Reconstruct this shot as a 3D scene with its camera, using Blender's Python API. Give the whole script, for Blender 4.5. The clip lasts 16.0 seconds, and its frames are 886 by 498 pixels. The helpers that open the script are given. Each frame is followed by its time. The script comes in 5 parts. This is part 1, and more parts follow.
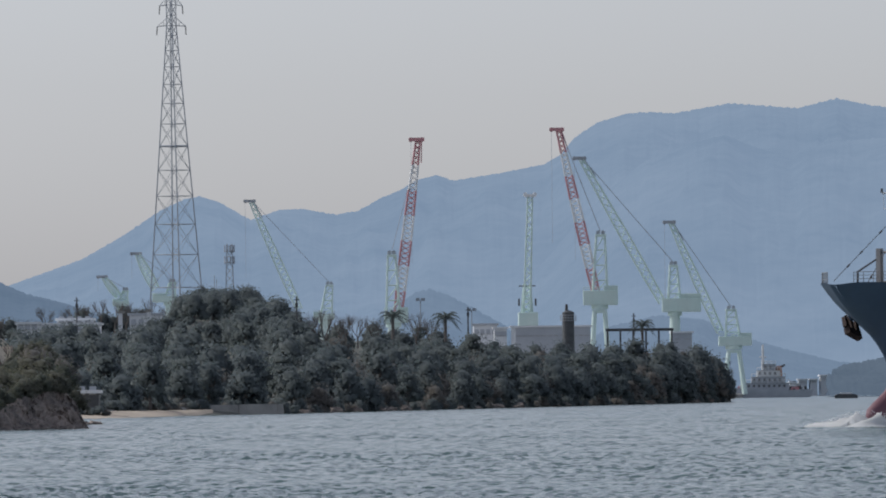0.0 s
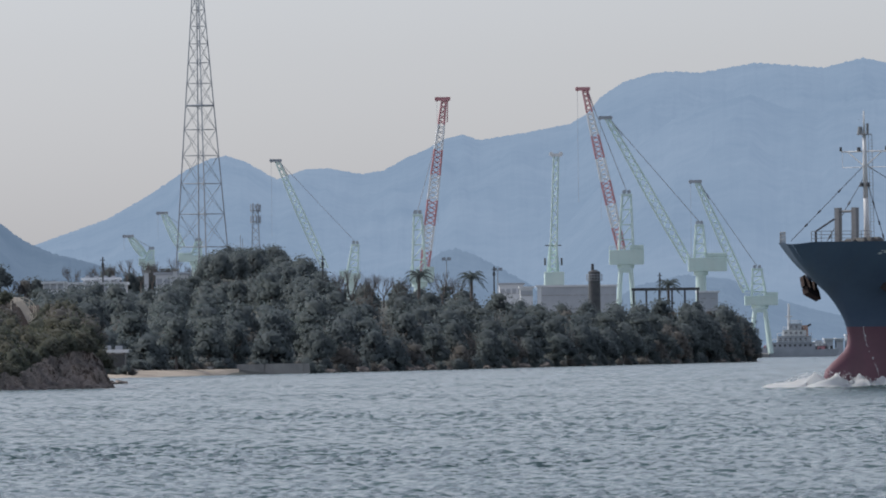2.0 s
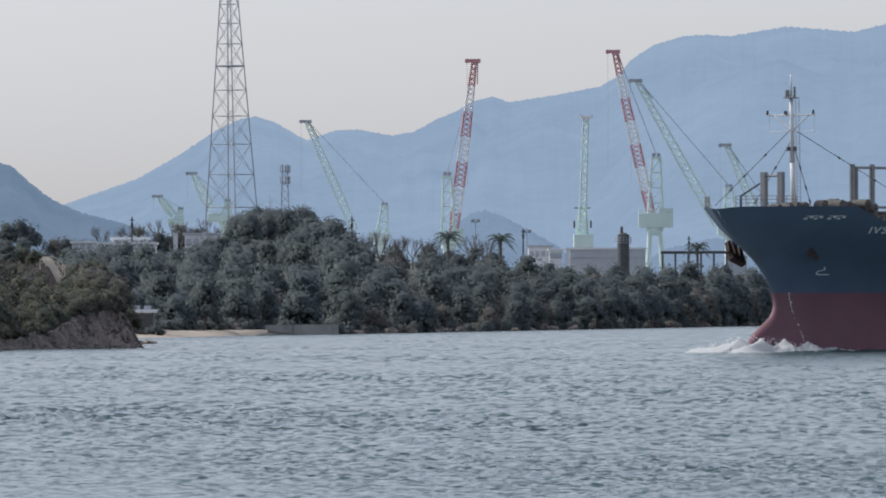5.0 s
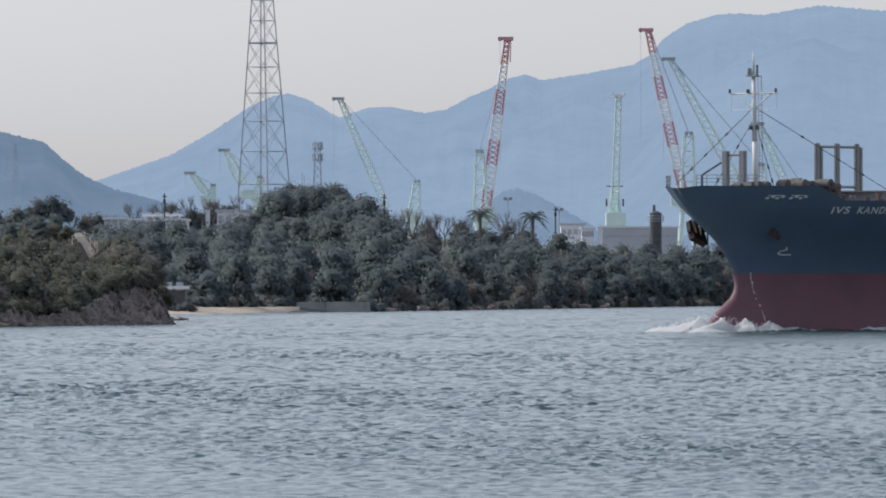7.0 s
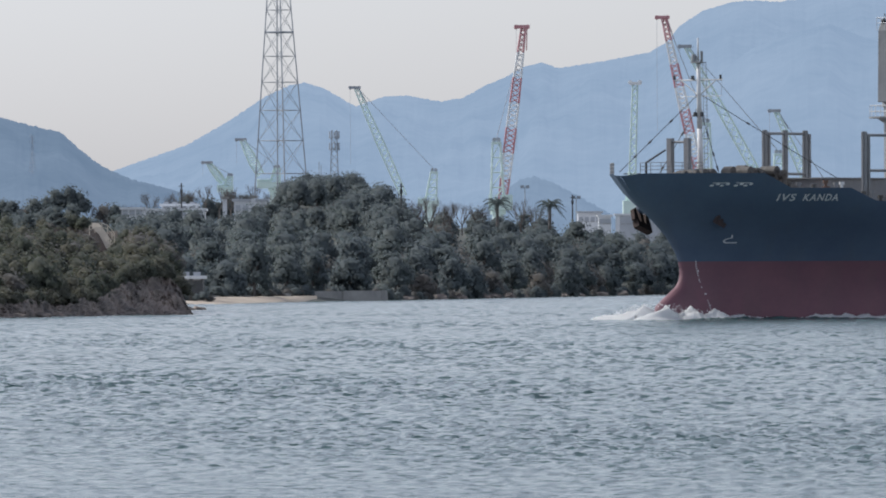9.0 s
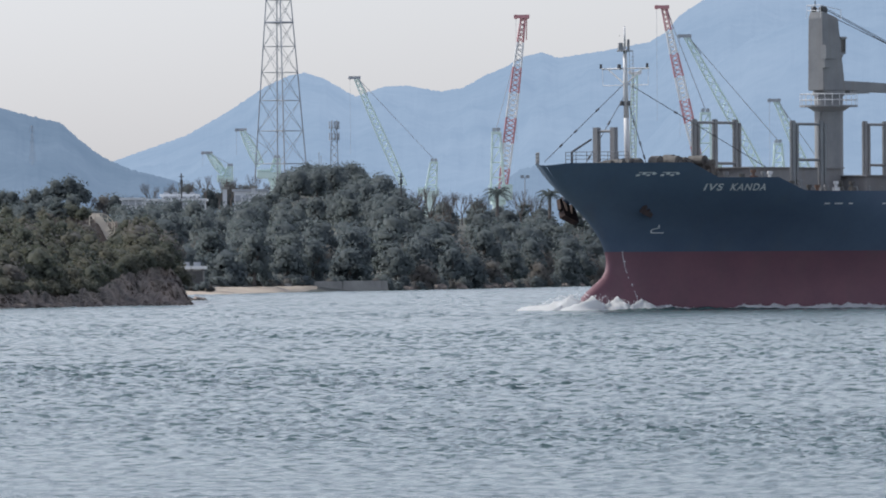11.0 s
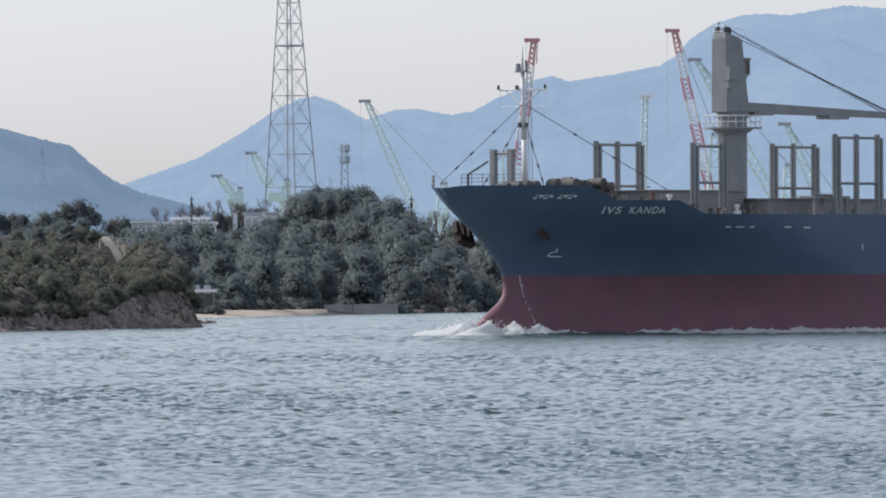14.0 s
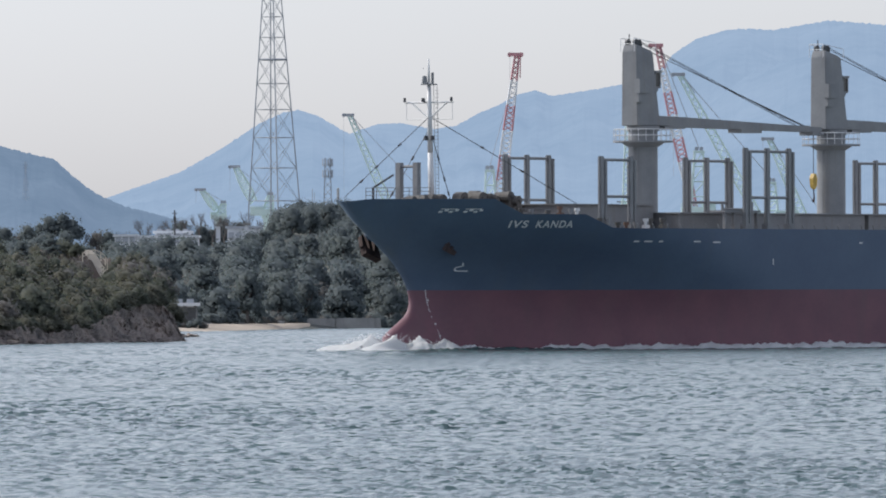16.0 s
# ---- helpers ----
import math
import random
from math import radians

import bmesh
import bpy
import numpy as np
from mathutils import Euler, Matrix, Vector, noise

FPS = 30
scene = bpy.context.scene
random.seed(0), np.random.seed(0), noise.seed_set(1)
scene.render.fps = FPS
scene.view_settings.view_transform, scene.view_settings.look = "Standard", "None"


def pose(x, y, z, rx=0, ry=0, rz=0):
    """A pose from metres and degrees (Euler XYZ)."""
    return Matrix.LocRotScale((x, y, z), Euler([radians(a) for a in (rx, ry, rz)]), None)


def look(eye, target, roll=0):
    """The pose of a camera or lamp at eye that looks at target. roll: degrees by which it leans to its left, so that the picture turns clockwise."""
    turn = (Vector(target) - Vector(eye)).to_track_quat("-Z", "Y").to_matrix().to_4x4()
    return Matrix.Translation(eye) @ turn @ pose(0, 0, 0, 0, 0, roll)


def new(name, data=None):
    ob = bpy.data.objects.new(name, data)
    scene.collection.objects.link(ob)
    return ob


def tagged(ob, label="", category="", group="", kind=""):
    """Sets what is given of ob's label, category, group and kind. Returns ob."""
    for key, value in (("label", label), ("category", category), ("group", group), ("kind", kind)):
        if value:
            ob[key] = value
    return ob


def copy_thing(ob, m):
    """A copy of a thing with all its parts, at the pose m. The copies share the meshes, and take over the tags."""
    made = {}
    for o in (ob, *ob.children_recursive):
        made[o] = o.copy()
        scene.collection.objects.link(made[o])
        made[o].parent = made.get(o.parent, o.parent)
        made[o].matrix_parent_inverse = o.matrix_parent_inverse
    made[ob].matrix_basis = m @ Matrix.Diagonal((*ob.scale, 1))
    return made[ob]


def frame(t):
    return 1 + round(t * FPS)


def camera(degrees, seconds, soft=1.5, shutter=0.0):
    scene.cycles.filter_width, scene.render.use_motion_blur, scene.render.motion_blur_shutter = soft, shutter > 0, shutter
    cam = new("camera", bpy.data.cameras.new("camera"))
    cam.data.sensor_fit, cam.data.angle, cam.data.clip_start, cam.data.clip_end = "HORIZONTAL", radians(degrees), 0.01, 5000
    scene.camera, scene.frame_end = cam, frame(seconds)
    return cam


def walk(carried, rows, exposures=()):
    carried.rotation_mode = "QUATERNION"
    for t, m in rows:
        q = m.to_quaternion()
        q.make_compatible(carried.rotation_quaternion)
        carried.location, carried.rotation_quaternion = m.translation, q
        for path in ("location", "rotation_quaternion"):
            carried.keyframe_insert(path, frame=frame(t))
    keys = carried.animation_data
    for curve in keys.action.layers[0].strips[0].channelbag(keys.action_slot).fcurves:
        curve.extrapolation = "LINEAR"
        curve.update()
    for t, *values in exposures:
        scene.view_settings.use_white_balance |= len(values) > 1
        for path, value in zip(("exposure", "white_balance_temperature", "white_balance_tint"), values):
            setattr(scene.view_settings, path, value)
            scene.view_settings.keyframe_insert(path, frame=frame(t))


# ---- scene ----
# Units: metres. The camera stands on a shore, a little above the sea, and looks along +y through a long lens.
EYE = Vector((0.0, 0.0, 3.6))
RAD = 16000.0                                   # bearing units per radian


def spot(u, v, d):
    """The place at distance d along +y, u and v being bearing and depression in 1/16000 rad; the horizon is v = 510."""
    return Vector(((u - 784) / RAD * d, d, EYE.z + (510 - v) / RAD * d))


cam = camera(2 * math.degrees(math.atan(784 / RAD)), 16.0, soft=1.9)
AIM = [(0.0, 940.0, 262.9, -0.601), (0.5, 936.7, 274.6, -0.567), (1.0, 920.1, 290.1, -0.356), (1.5, 904.3, 312.5, -0.478),
       (2.0, 893.2, 334.2, -0.596), (2.5, 898.2, 358.3, -0.471), (3.0, 901.6, 370.4, -0.448), (3.5, 890.5, 377.5, -0.35),
       (4.0, 878.9, 387.0, -0.304), (4.2, 862.8, 390.7, -0.328), (6.5, 794.9, 425.9, -0.067), (7.0, 784.0, 440.8, -0.031),
       (7.5, 774.7, 451.9, -0.071), (8.0, 770.8, 459.1, -0.245), (8.5, 763.5, 465.3, -0.242), (9.0, 753.5, 461.1, -0.296),
       (11.3, 753.9, 479.7, -0.41), (11.5, 749.2, 471.2, -0.461), (12.0, 730.7, 461.4, -0.401), (12.5, 717.4, 449.6, -0.305),
       (13.0, 714.7, 445.2, -0.327), (13.5, 720.2, 443.4, -0.324), (14.0, 735.5, 437.4, -0.311), (14.5, 747.5, 432.4, -0.212),
       (15.0, 758.3, 430.7, -0.078), (15.5, 765.1, 421.6, -0.217), (16.0, 765.7, 412.3, -0.191)]
walk(cam, [(t, look(EYE, spot(u, v, 1000), roll)) for t, u, v, roll in AIM],
     exposures=[(0.0, -0.32), (3.5, -0.02), (7.0, 0.04), (9.0, 0.12), (12.5, 0.24), (16.0, 0.22)])

# ---- light: a hazy bright sky, the sun high beyond the strait to the left ----
SUN_EL, SUN_AZ = 40.0, -64.0                    # degrees; azimuth from +y towards +x
world = bpy.data.worlds.new("hazy_sky")
scene.world = world
world.use_nodes = True
wn = world.node_tree.nodes
wl = world.node_tree.links
sky = wn.new("ShaderNodeTexSky")
sky.sky_type, sky.sun_disc = "NISHITA", False
sky.sun_elevation, sky.sun_rotation = radians(SUN_EL), radians(SUN_AZ)
sky.air_density, sky.dust_density, sky.ozone_density = 1.0, 1.2, 1.5
tone = wn.new("ShaderNodeHueSaturation")
tone.inputs["Saturation"].default_value = 0.33
wl.new(sky.outputs[0], tone.inputs["Color"])
tint = wn.new("ShaderNodeMix")
tint.data_type, tint.blend_type = "RGBA", "MULTIPLY"
tint.inputs["Factor"].default_value, tint.inputs["B"].default_value = 1.0, (0.94, 0.965, 1.085, 1)
wl.new(tone.outputs[0], tint.inputs["A"])
wl.new(tint.outputs["Result"], wn["Background"].inputs["Color"])
wn["Background"].inputs["Strength"].default_value = 0.14
sun = new("sun", bpy.data.lights.new("sun", "SUN"))
sun.data.energy, sun.data.angle, sun.data.color = 2.6, radians(10.0), (1.0, 0.95, 0.88)
sun_way = Vector((math.sin(radians(SUN_AZ)) * math.cos(radians(SUN_EL)), math.cos(radians(SUN_AZ)) * math.cos(radians(SUN_EL)),
                  math.sin(radians(SUN_EL))))
sun.matrix_world = look(sun_way * 50 + Vector((0, 0, 60)), Vector((0, 0, 60)))


# ---- materials ----
def surface(name, low, high, scale=1.0, rough=0.6, metal=0.0, bump=0.0, bump_scale=8.0, fine=0.35, stretch=(1, 1, 1), streak=None,
            random_object=0.0, island=0.0, distance=0.05):
    """A procedural surface: two colours mixed by a coarse and a fine noise, optional streaks, relief and piece-to-piece change."""
    m = bpy.data.materials.new(name)
    m.use_nodes = True
    n, l = m.node_tree.nodes, m.node_tree.links
    b = n["Principled BSDF"]
    co = n.new("ShaderNodeTexCoord")
    mp = n.new("ShaderNodeMapping")
    mp.inputs["Scale"].default_value = stretch
    l.new(co.outputs["Object"], mp.inputs["Vector"])
    a = n.new("ShaderNodeTexNoise")
    a.inputs["Scale"].default_value, a.inputs["Detail"].default_value = scale, 4
    c = n.new("ShaderNodeTexNoise")
    c.inputs["Scale"].default_value, c.inputs["Detail"].default_value = scale * 9, 5
    for tex in (a, c):
        l.new(mp.outputs[0], tex.inputs["Vector"])
    add = n.new("ShaderNodeMath")
    add.operation = "MULTIPLY_ADD"
    l.new(c.outputs[0], add.inputs[0])
    add.inputs[1].default_value = fine
    l.new(a.outputs[0], add.inputs[2])
    fac = add.outputs[0]
    for amount, node, socket in ((random_object, "ShaderNodeObjectInfo", "Random"), (island, "ShaderNodeNewGeometry", "Random Per Island")):
        if amount:
            inf = n.new(node)
            more = n.new("ShaderNodeMath")
            more.operation = "MULTIPLY_ADD"
            l.new(inf.outputs[socket], more.inputs[0])
            more.inputs[1].default_value = amount
            l.new(fac, more.inputs[2])
            sub = n.new("ShaderNodeMath")
            sub.operation = "SUBTRACT"
            l.new(more.outputs[0], sub.inputs[0])
            sub.inputs[1].default_value = amount / 2
            fac = sub.outputs[0]
    ramp = n.new("ShaderNodeValToRGB")
    ramp.color_ramp.elements[0].position, ramp.color_ramp.elements[1].position = 0.3 + fine * 0.4, 0.7 + fine * 0.6
    ramp.color_ramp.elements[0].color, ramp.color_ramp.elements[1].color = (*low, 1), (*high, 1)
    l.new(fac, ramp.inputs[0])
    colour = ramp.outputs[0]
    if streak:
        sc, sfac, scol = streak
        mp2 = n.new("ShaderNodeMapping")
        mp2.inputs["Scale"].default_value = sc
        l.new(co.outputs["Object"], mp2.inputs["Vector"])
        st = n.new("ShaderNodeTexNoise")
        st.inputs["Scale"].default_value, st.inputs["Detail"].default_value = 1.0, 6
        l.new(mp2.outputs[0], st.inputs["Vector"])
        rr = n.new("ShaderNodeValToRGB")
        rr.color_ramp.elements[0].position, rr.color_ramp.elements[1].position = 0.52, 0.78
        rr.color_ramp.elements[1].color = (sfac, sfac, sfac, 1)
        l.new(st.outputs[0], rr.inputs[0])
        mix = n.new("ShaderNodeMix")
        mix.data_type = "RGBA"
        l.new(rr.outputs[0], mix.inputs["Factor"])
        l.new(colour, mix.inputs["A"])
        mix.inputs["B"].default_value = (*scol, 1)
        colour = mix.outputs["Result"]
    l.new(colour, b.inputs["Base Color"])
    b.inputs["Roughness"].default_value, b.inputs["Metallic"].default_value = rough, metal
    if bump:
        t = n.new("ShaderNodeTexNoise")
        t.inputs["Scale"].default_value, t.inputs["Detail"].default_value = bump_scale, 6
        l.new(mp.outputs[0], t.inputs["Vector"])
        bp = n.new("ShaderNodeBump")
        bp.inputs["Strength"].default_value, bp.inputs["Distance"].default_value = bump, distance
        l.new(t.outputs[0], bp.inputs["Height"])
        l.new(bp.outputs[0], b.inputs["Normal"])
    return m


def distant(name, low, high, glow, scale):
    """A far hill behind miles of air: matt woodland, haze painted as its emission."""
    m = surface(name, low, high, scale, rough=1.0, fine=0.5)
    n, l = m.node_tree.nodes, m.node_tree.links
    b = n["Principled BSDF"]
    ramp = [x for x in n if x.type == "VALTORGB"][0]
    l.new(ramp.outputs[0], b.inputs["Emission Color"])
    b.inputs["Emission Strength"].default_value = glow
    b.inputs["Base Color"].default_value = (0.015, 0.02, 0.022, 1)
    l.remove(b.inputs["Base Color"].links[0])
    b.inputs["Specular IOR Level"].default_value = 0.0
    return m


# Both hull paints carry the pale blue lift of haze in their colour.
M_HULL = surface("topside_paint", (0.076, 0.114, 0.178), (0.096, 0.14, 0.205), 0.25, 0.62, streak=((0.5, 0.5, 0.06), 0.3, (0.1, 0.12, 0.14)), bump=0.12, bump_scale=0.6)
M_RED = surface("bottom_paint", (0.158, 0.076, 0.1), (0.205, 0.095, 0.118), 0.3, 0.65, streak=((0.35, 0.35, 0.05), 0.4, (0.14, 0.1, 0.105)), bump=0.12, bump_scale=0.6)
M_GREY = surface("ship_grey_paint", (0.20, 0.21, 0.22), (0.27, 0.28, 0.285), 0.5, 0.5, streak=((1.5, 1.5, 0.12), 0.35, (0.19, 0.15, 0.12)))
M_DECK = surface("deck_rust", (0.10, 0.055, 0.04), (0.2, 0.13, 0.1), 0.6, 0.8)
M_RUST = surface("rusty_iron", (0.03, 0.017, 0.015), (0.062, 0.036, 0.03), 1.5, 0.85, bump=0.4, bump_scale=10)
M_WINCH = surface("worn_winch_paint", (0.085, 0.085, 0.082), (0.16, 0.15, 0.135), 1.2, 0.8)
M_STAIN = surface("rust_stained_paint", (0.05, 0.04, 0.045), (0.085, 0.055, 0.052), 1.5, 0.8)
M_WHITE = surface("white_paint", (0.66, 0.68, 0.68), (0.8, 0.8, 0.79), 0.8, 0.5, streak=((2, 2, 0.2), 0.25, (0.4, 0.34, 0.28)))
M_DARK = surface("dark_steel", (0.05, 0.055, 0.06), (0.09, 0.095, 0.1), 1.0, 0.6)
# The crane paints are lightened: some haze is put into their colour.
M_MINT = surface("mint_green_paint", (0.58, 0.75, 0.71), (0.68, 0.82, 0.78), 0.15, 0.6, streak=((0.4, 0.4, 0.05), 0.3, (0.42, 0.5, 0.47)))
M_CRWHITE = surface("faded_white_paint", (0.7, 0.72, 0.73), (0.8, 0.81, 0.81), 0.2, 0.6)
M_CRRED = surface("pale_red_paint", (0.5, 0.22, 0.24), (0.6, 0.3, 0.32), 0.2, 0.6)
M_STEEL = surface("galvanised_steel", (0.32, 0.35, 0.39), (0.42, 0.45, 0.49), 0.4, 0.6, metal=0.2)
M_CONC = surface("concrete", (0.22, 0.22, 0.21), (0.36, 0.35, 0.33), 0.2, 0.9, bump=0.3, bump_scale=2)
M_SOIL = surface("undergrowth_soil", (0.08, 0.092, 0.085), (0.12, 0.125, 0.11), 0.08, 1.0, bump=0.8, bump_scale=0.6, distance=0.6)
M_SAND = surface("beach_sand", (0.36, 0.31, 0.25), (0.5, 0.43, 0.35), 0.1, 0.95)
M_ROCK = surface("shore_rock", (0.075, 0.07, 0.068), (0.36, 0.3, 0.26), 0.45, 0.9, bump=1.0, bump_scale=0.7, distance=0.6)
# Glow colours of the far hills: the blue of the haze, not of the woods.
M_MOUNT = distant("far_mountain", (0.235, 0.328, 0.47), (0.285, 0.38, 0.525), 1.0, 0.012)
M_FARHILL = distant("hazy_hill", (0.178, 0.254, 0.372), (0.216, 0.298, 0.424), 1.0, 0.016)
M_ISLET = distant("islet_haze", (0.1, 0.142, 0.205), (0.135, 0.182, 0.25), 1.0, 0.03)
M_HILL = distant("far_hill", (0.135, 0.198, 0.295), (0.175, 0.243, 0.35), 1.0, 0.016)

M_YELLOW = surface("yellow_paint", (0.5, 0.33, 0.06), (0.62, 0.42, 0.1), 1.0, 0.5)
M_GLASS = surface("dark_window_glass", (0.02, 0.025, 0.03), (0.03, 0.035, 0.04), 0.5, 0.08)


def leafy(name, low, high, through_light=0.47, haze_sheen=0.12, **more):
    """Leaves that let some of the light through; bluish sheen stands in for haze."""
    m = surface(name, low, high, **more)
    n, l = m.node_tree.nodes, m.node_tree.links
    b = n["Principled BSDF"]
    b.inputs["Sheen Weight"].default_value, b.inputs["Sheen Roughness"].default_value = haze_sheen, 0.6
    b.inputs["Sheen Tint"].default_value = (0.72, 0.84, 1.0, 1)
    thin = n.new("ShaderNodeBsdfTranslucent")
    mix = n.new("ShaderNodeMixShader")
    mix.inputs[0].default_value = through_light
    l.new(b.inputs["Base Color"].links[0].from_socket, thin.inputs["Color"])
    l.new(b.outputs[0], mix.inputs[1])
    l.new(thin.outputs[0], mix.inputs[2])
    l.new(mix.outputs[0], n["Material Output"].inputs["Surface"])
    return m


# Island leaves are lightened towards blue-grey: haze put into their colour.
M_LEAF = leafy("evergreen_leaves", (0.11, 0.142, 0.148), (0.155, 0.186, 0.178), scale=0.22, rough=0.75, random_object=0.35, island=0.18, fine=0.3)
M_PINE = leafy("pine_needles", (0.105, 0.135, 0.136), (0.15, 0.18, 0.168), scale=0.25, rough=0.8, random_object=0.3, island=0.18, fine=0.3)
M_OLIVE = leafy("olive_shrub_leaves", (0.1, 0.118, 0.082), (0.155, 0.152, 0.104), scale=0.3, rough=0.8, random_object=0.5, island=0.18, fine=0.3)
M_DRYLEAF = leafy("dry_brush_leaves", (0.15, 0.15, 0.14), (0.22, 0.2, 0.17), scale=0.25, rough=0.85, random_object=0.3, island=0.2, fine=0.3)
M_FOAM = leafy("sea_foam", (0.9, 0.92, 0.93), (0.96, 0.97, 0.97), 0.4, 0.0, scale=1.2, rough=0.95)
M_BARK = surface("grey_bark", (0.10, 0.09, 0.085), (0.19, 0.17, 0.155), 0.6, 0.95)
M_GRASS = surface("dry_grass", (0.1, 0.08, 0.066), (0.16, 0.122, 0.096), 0.3, 1.0, bump=0.6, bump_scale=3, distance=0.2)
M_PATH = surface("pale_path", (0.5, 0.45, 0.37), (0.66, 0.6, 0.5), 0.4, 0.95)
M_ORANGE = surface("orange_paint", (0.42, 0.2, 0.12), (0.5, 0.26, 0.16), 0.5, 0.6)
M_ROOF = surface("pale_roof", (0.66, 0.69, 0.72), (0.78, 0.8, 0.82), 0.1, 0.7)
M_WALL = surface("grey_wall", (0.4, 0.43, 0.47), (0.52, 0.55, 0.59), 0.1, 0.85)


# ---- mesh helpers ----
def part(name, bm, material, parent=None, label="", smooth=False):
    me = bpy.data.meshes.new(name)
    bm.to_mesh(me)
    bm.free()
    me.materials.append(material)
    if smooth:
        for p in me.polygons:
            p.use_smooth = True
    ob = new(name, me)
    ob.parent = parent
    return tagged(ob, label) if label else ob


def thing(name, m, label, category, group=""):
    ob = new(name)
    ob.empty_display_size = 0.5
    ob.matrix_world = m
    return tagged(ob, label, category, group)


def box(bm, lo, hi, m=None):
    x0, y0, z0 = lo
    x1, y1, z1 = hi
    vs = [bm.verts.new((m @ Vector(p)) if m else p) for p in
          ((x0, y0, z0), (x1, y0, z0), (x1, y1, z0), (x0, y1, z0), (x0, y0, z1), (x1, y0, z1), (x1, y1, z1), (x0, y1, z1))]
    for f in ((0, 3, 2, 1), (4, 5, 6, 7), (0, 1, 5, 4), (1, 2, 6, 5), (2, 3, 7, 6), (3, 0, 4, 7)):
        bm.faces.new([vs[i] for i in f])
    return bm


def tube(bm, p, q, r0, r1=None, n=8):
    """A round bar from p to q."""
    p, q = Vector(p), Vector(q)
    r1 = r0 if r1 is None else r1
    turn = (q - p).to_track_quat("Z", "Y").to_matrix()
    rings = []
    for c, r in ((p, r0), (q, r1)):
        rings.append([bm.verts.new(c + turn @ Vector((r * math.cos(2 * math.pi * i / n), r * math.sin(2 * math.pi * i / n), 0))) for i in range(n)])
    for i in range(n):
        bm.faces.new((rings[0][i], rings[0][(i + 1) % n], rings[1][(i + 1) % n], rings[1][i]))
    bm.faces.new(rings[0][::-1])
    bm.faces.new(rings[1])
    return bm


def prism(bm, outline, y0, y1):
    """An x-z outline pushed out along y."""
    a = [bm.verts.new((x, y0, z)) for x, z in outline]
    b = [bm.verts.new((x, y1, z)) for x, z in outline]
    k = len(outline)
    bm.faces.new(a)
    bm.faces.new(b[::-1])
    for i in range(k):
        bm.faces.new((a[i], b[i], b[(i + 1) % k], a[(i + 1) % k]))
    bmesh.ops.recalc_face_normals(bm, faces=bm.faces)
    return bm


def lattice(bm, p, q, w0, w1, chord, web, bays, side=(0, 1, 0)):
    """A four-chord lattice boom from p to q, w0 and w1 wide at its ends, with zigzag webs."""
    p, q = Vector(p), Vector(q)
    ax = (q - p).normalized()
    s = Vector(side)
    s = (s - ax * s.dot(ax)).normalized()
    t = ax.cross(s)

    def node(i, j):
        f = i / bays
        w = (w0 + (w1 - w0) * f) / 2
        sx, tx = ((1, 1), (-1, 1), (-1, -1), (1, -1))[j]
        return p + (q - p) * f + s * (sx * w) + t * (tx * w)
    for j in range(4):
        tube(bm, node(0, j), node(bays, j), chord, n=5)
        for i in range(bays):
            k = (j + 1) % 4
            a, b = (node(i, j), node(i + 1, k)) if i % 2 else (node(i, k), node(i + 1, j))
            tube(bm, a, b, web, n=4)
    return bm


def smoothstep(a, b, x):
    t = min(1.0, max(0.0, (x - a) / (b - a)))
    return t * t * (3 - 2 * t)


def profile(points, x):
    """A smooth curve through (x, y) points."""
    if x <= points[0][0]:
        return points[0][1]
    for (x0, y0), (x1, y1) in zip(points, points[1:]):
        if x <= x1:
            return y0 + (y1 - y0) * (x - x0) / (x1 - x0)
    return points[-1][1]


# ---- water: one sheet to the horizon, and the wind waves on it ----
def water_material():
    m = bpy.data.materials.new("sea_water")
    m.use_nodes = True
    n, l = m.node_tree.nodes, m.node_tree.links
    b = n["Principled BSDF"]
    b.inputs["Roughness"].default_value, b.inputs["IOR"].default_value = 0.19, 1.333
    co = n.new("ShaderNodeTexCoord")
    big = n.new("ShaderNodeTexNoise")
    big.inputs["Scale"].default_value, big.inputs["Detail"].default_value = 0.02, 3
    l.new(co.outputs["Object"], big.inputs["Vector"])
    ramp = n.new("ShaderNodeValToRGB")
    ramp.color_ramp.elements[0].color, ramp.color_ramp.elements[1].color = (0.05, 0.092, 0.096, 1), (0.08, 0.14, 0.143, 1)
    l.new(big.outputs[0], ramp.inputs[0])
    l.new(ramp.outputs[0], b.inputs["Base Color"])
    last = None
    for scale, strength, dist in ((0.9, 1.0, 0.16), (3.2, 1.0, 0.065), (11.0, 0.8, 0.02)):
        t = n.new("ShaderNodeTexNoise")
        t.inputs["Scale"].default_value, t.inputs["Detail"].default_value = scale, 3
        l.new(co.outputs["Object"], t.inputs["Vector"])
        bp = n.new("ShaderNodeBump")
        bp.inputs["Strength"].default_value, bp.inputs["Distance"].default_value = strength, dist
        l.new(t.outputs[0], bp.inputs["Height"])
        if last:
            l.new(last.outputs[0], bp.inputs["Normal"])
        last = bp
    l.new(last.outputs[0], b.inputs["Normal"])
    return m


M_WATER = water_material()


def sheet():
    bm = bmesh.new()
    xs, ys = (-2500, -600, -150, 0, 150, 600, 2500), (-400, 0, 120, 600, 1500, 4900)
    grid = [[bm.verts.new((x, y, -0.35)) for x in xs] for y in ys]
    for i in range(len(ys) - 1):
        for j in range(len(xs) - 1):
            bm.faces.new((grid[i][j], grid[i][j + 1], grid[i + 1][j + 1], grid[i + 1][j]))
    return tagged(part("water", bm, M_WATER), "grey-teal sea reaching to the horizon under haze", "water", kind="structure")


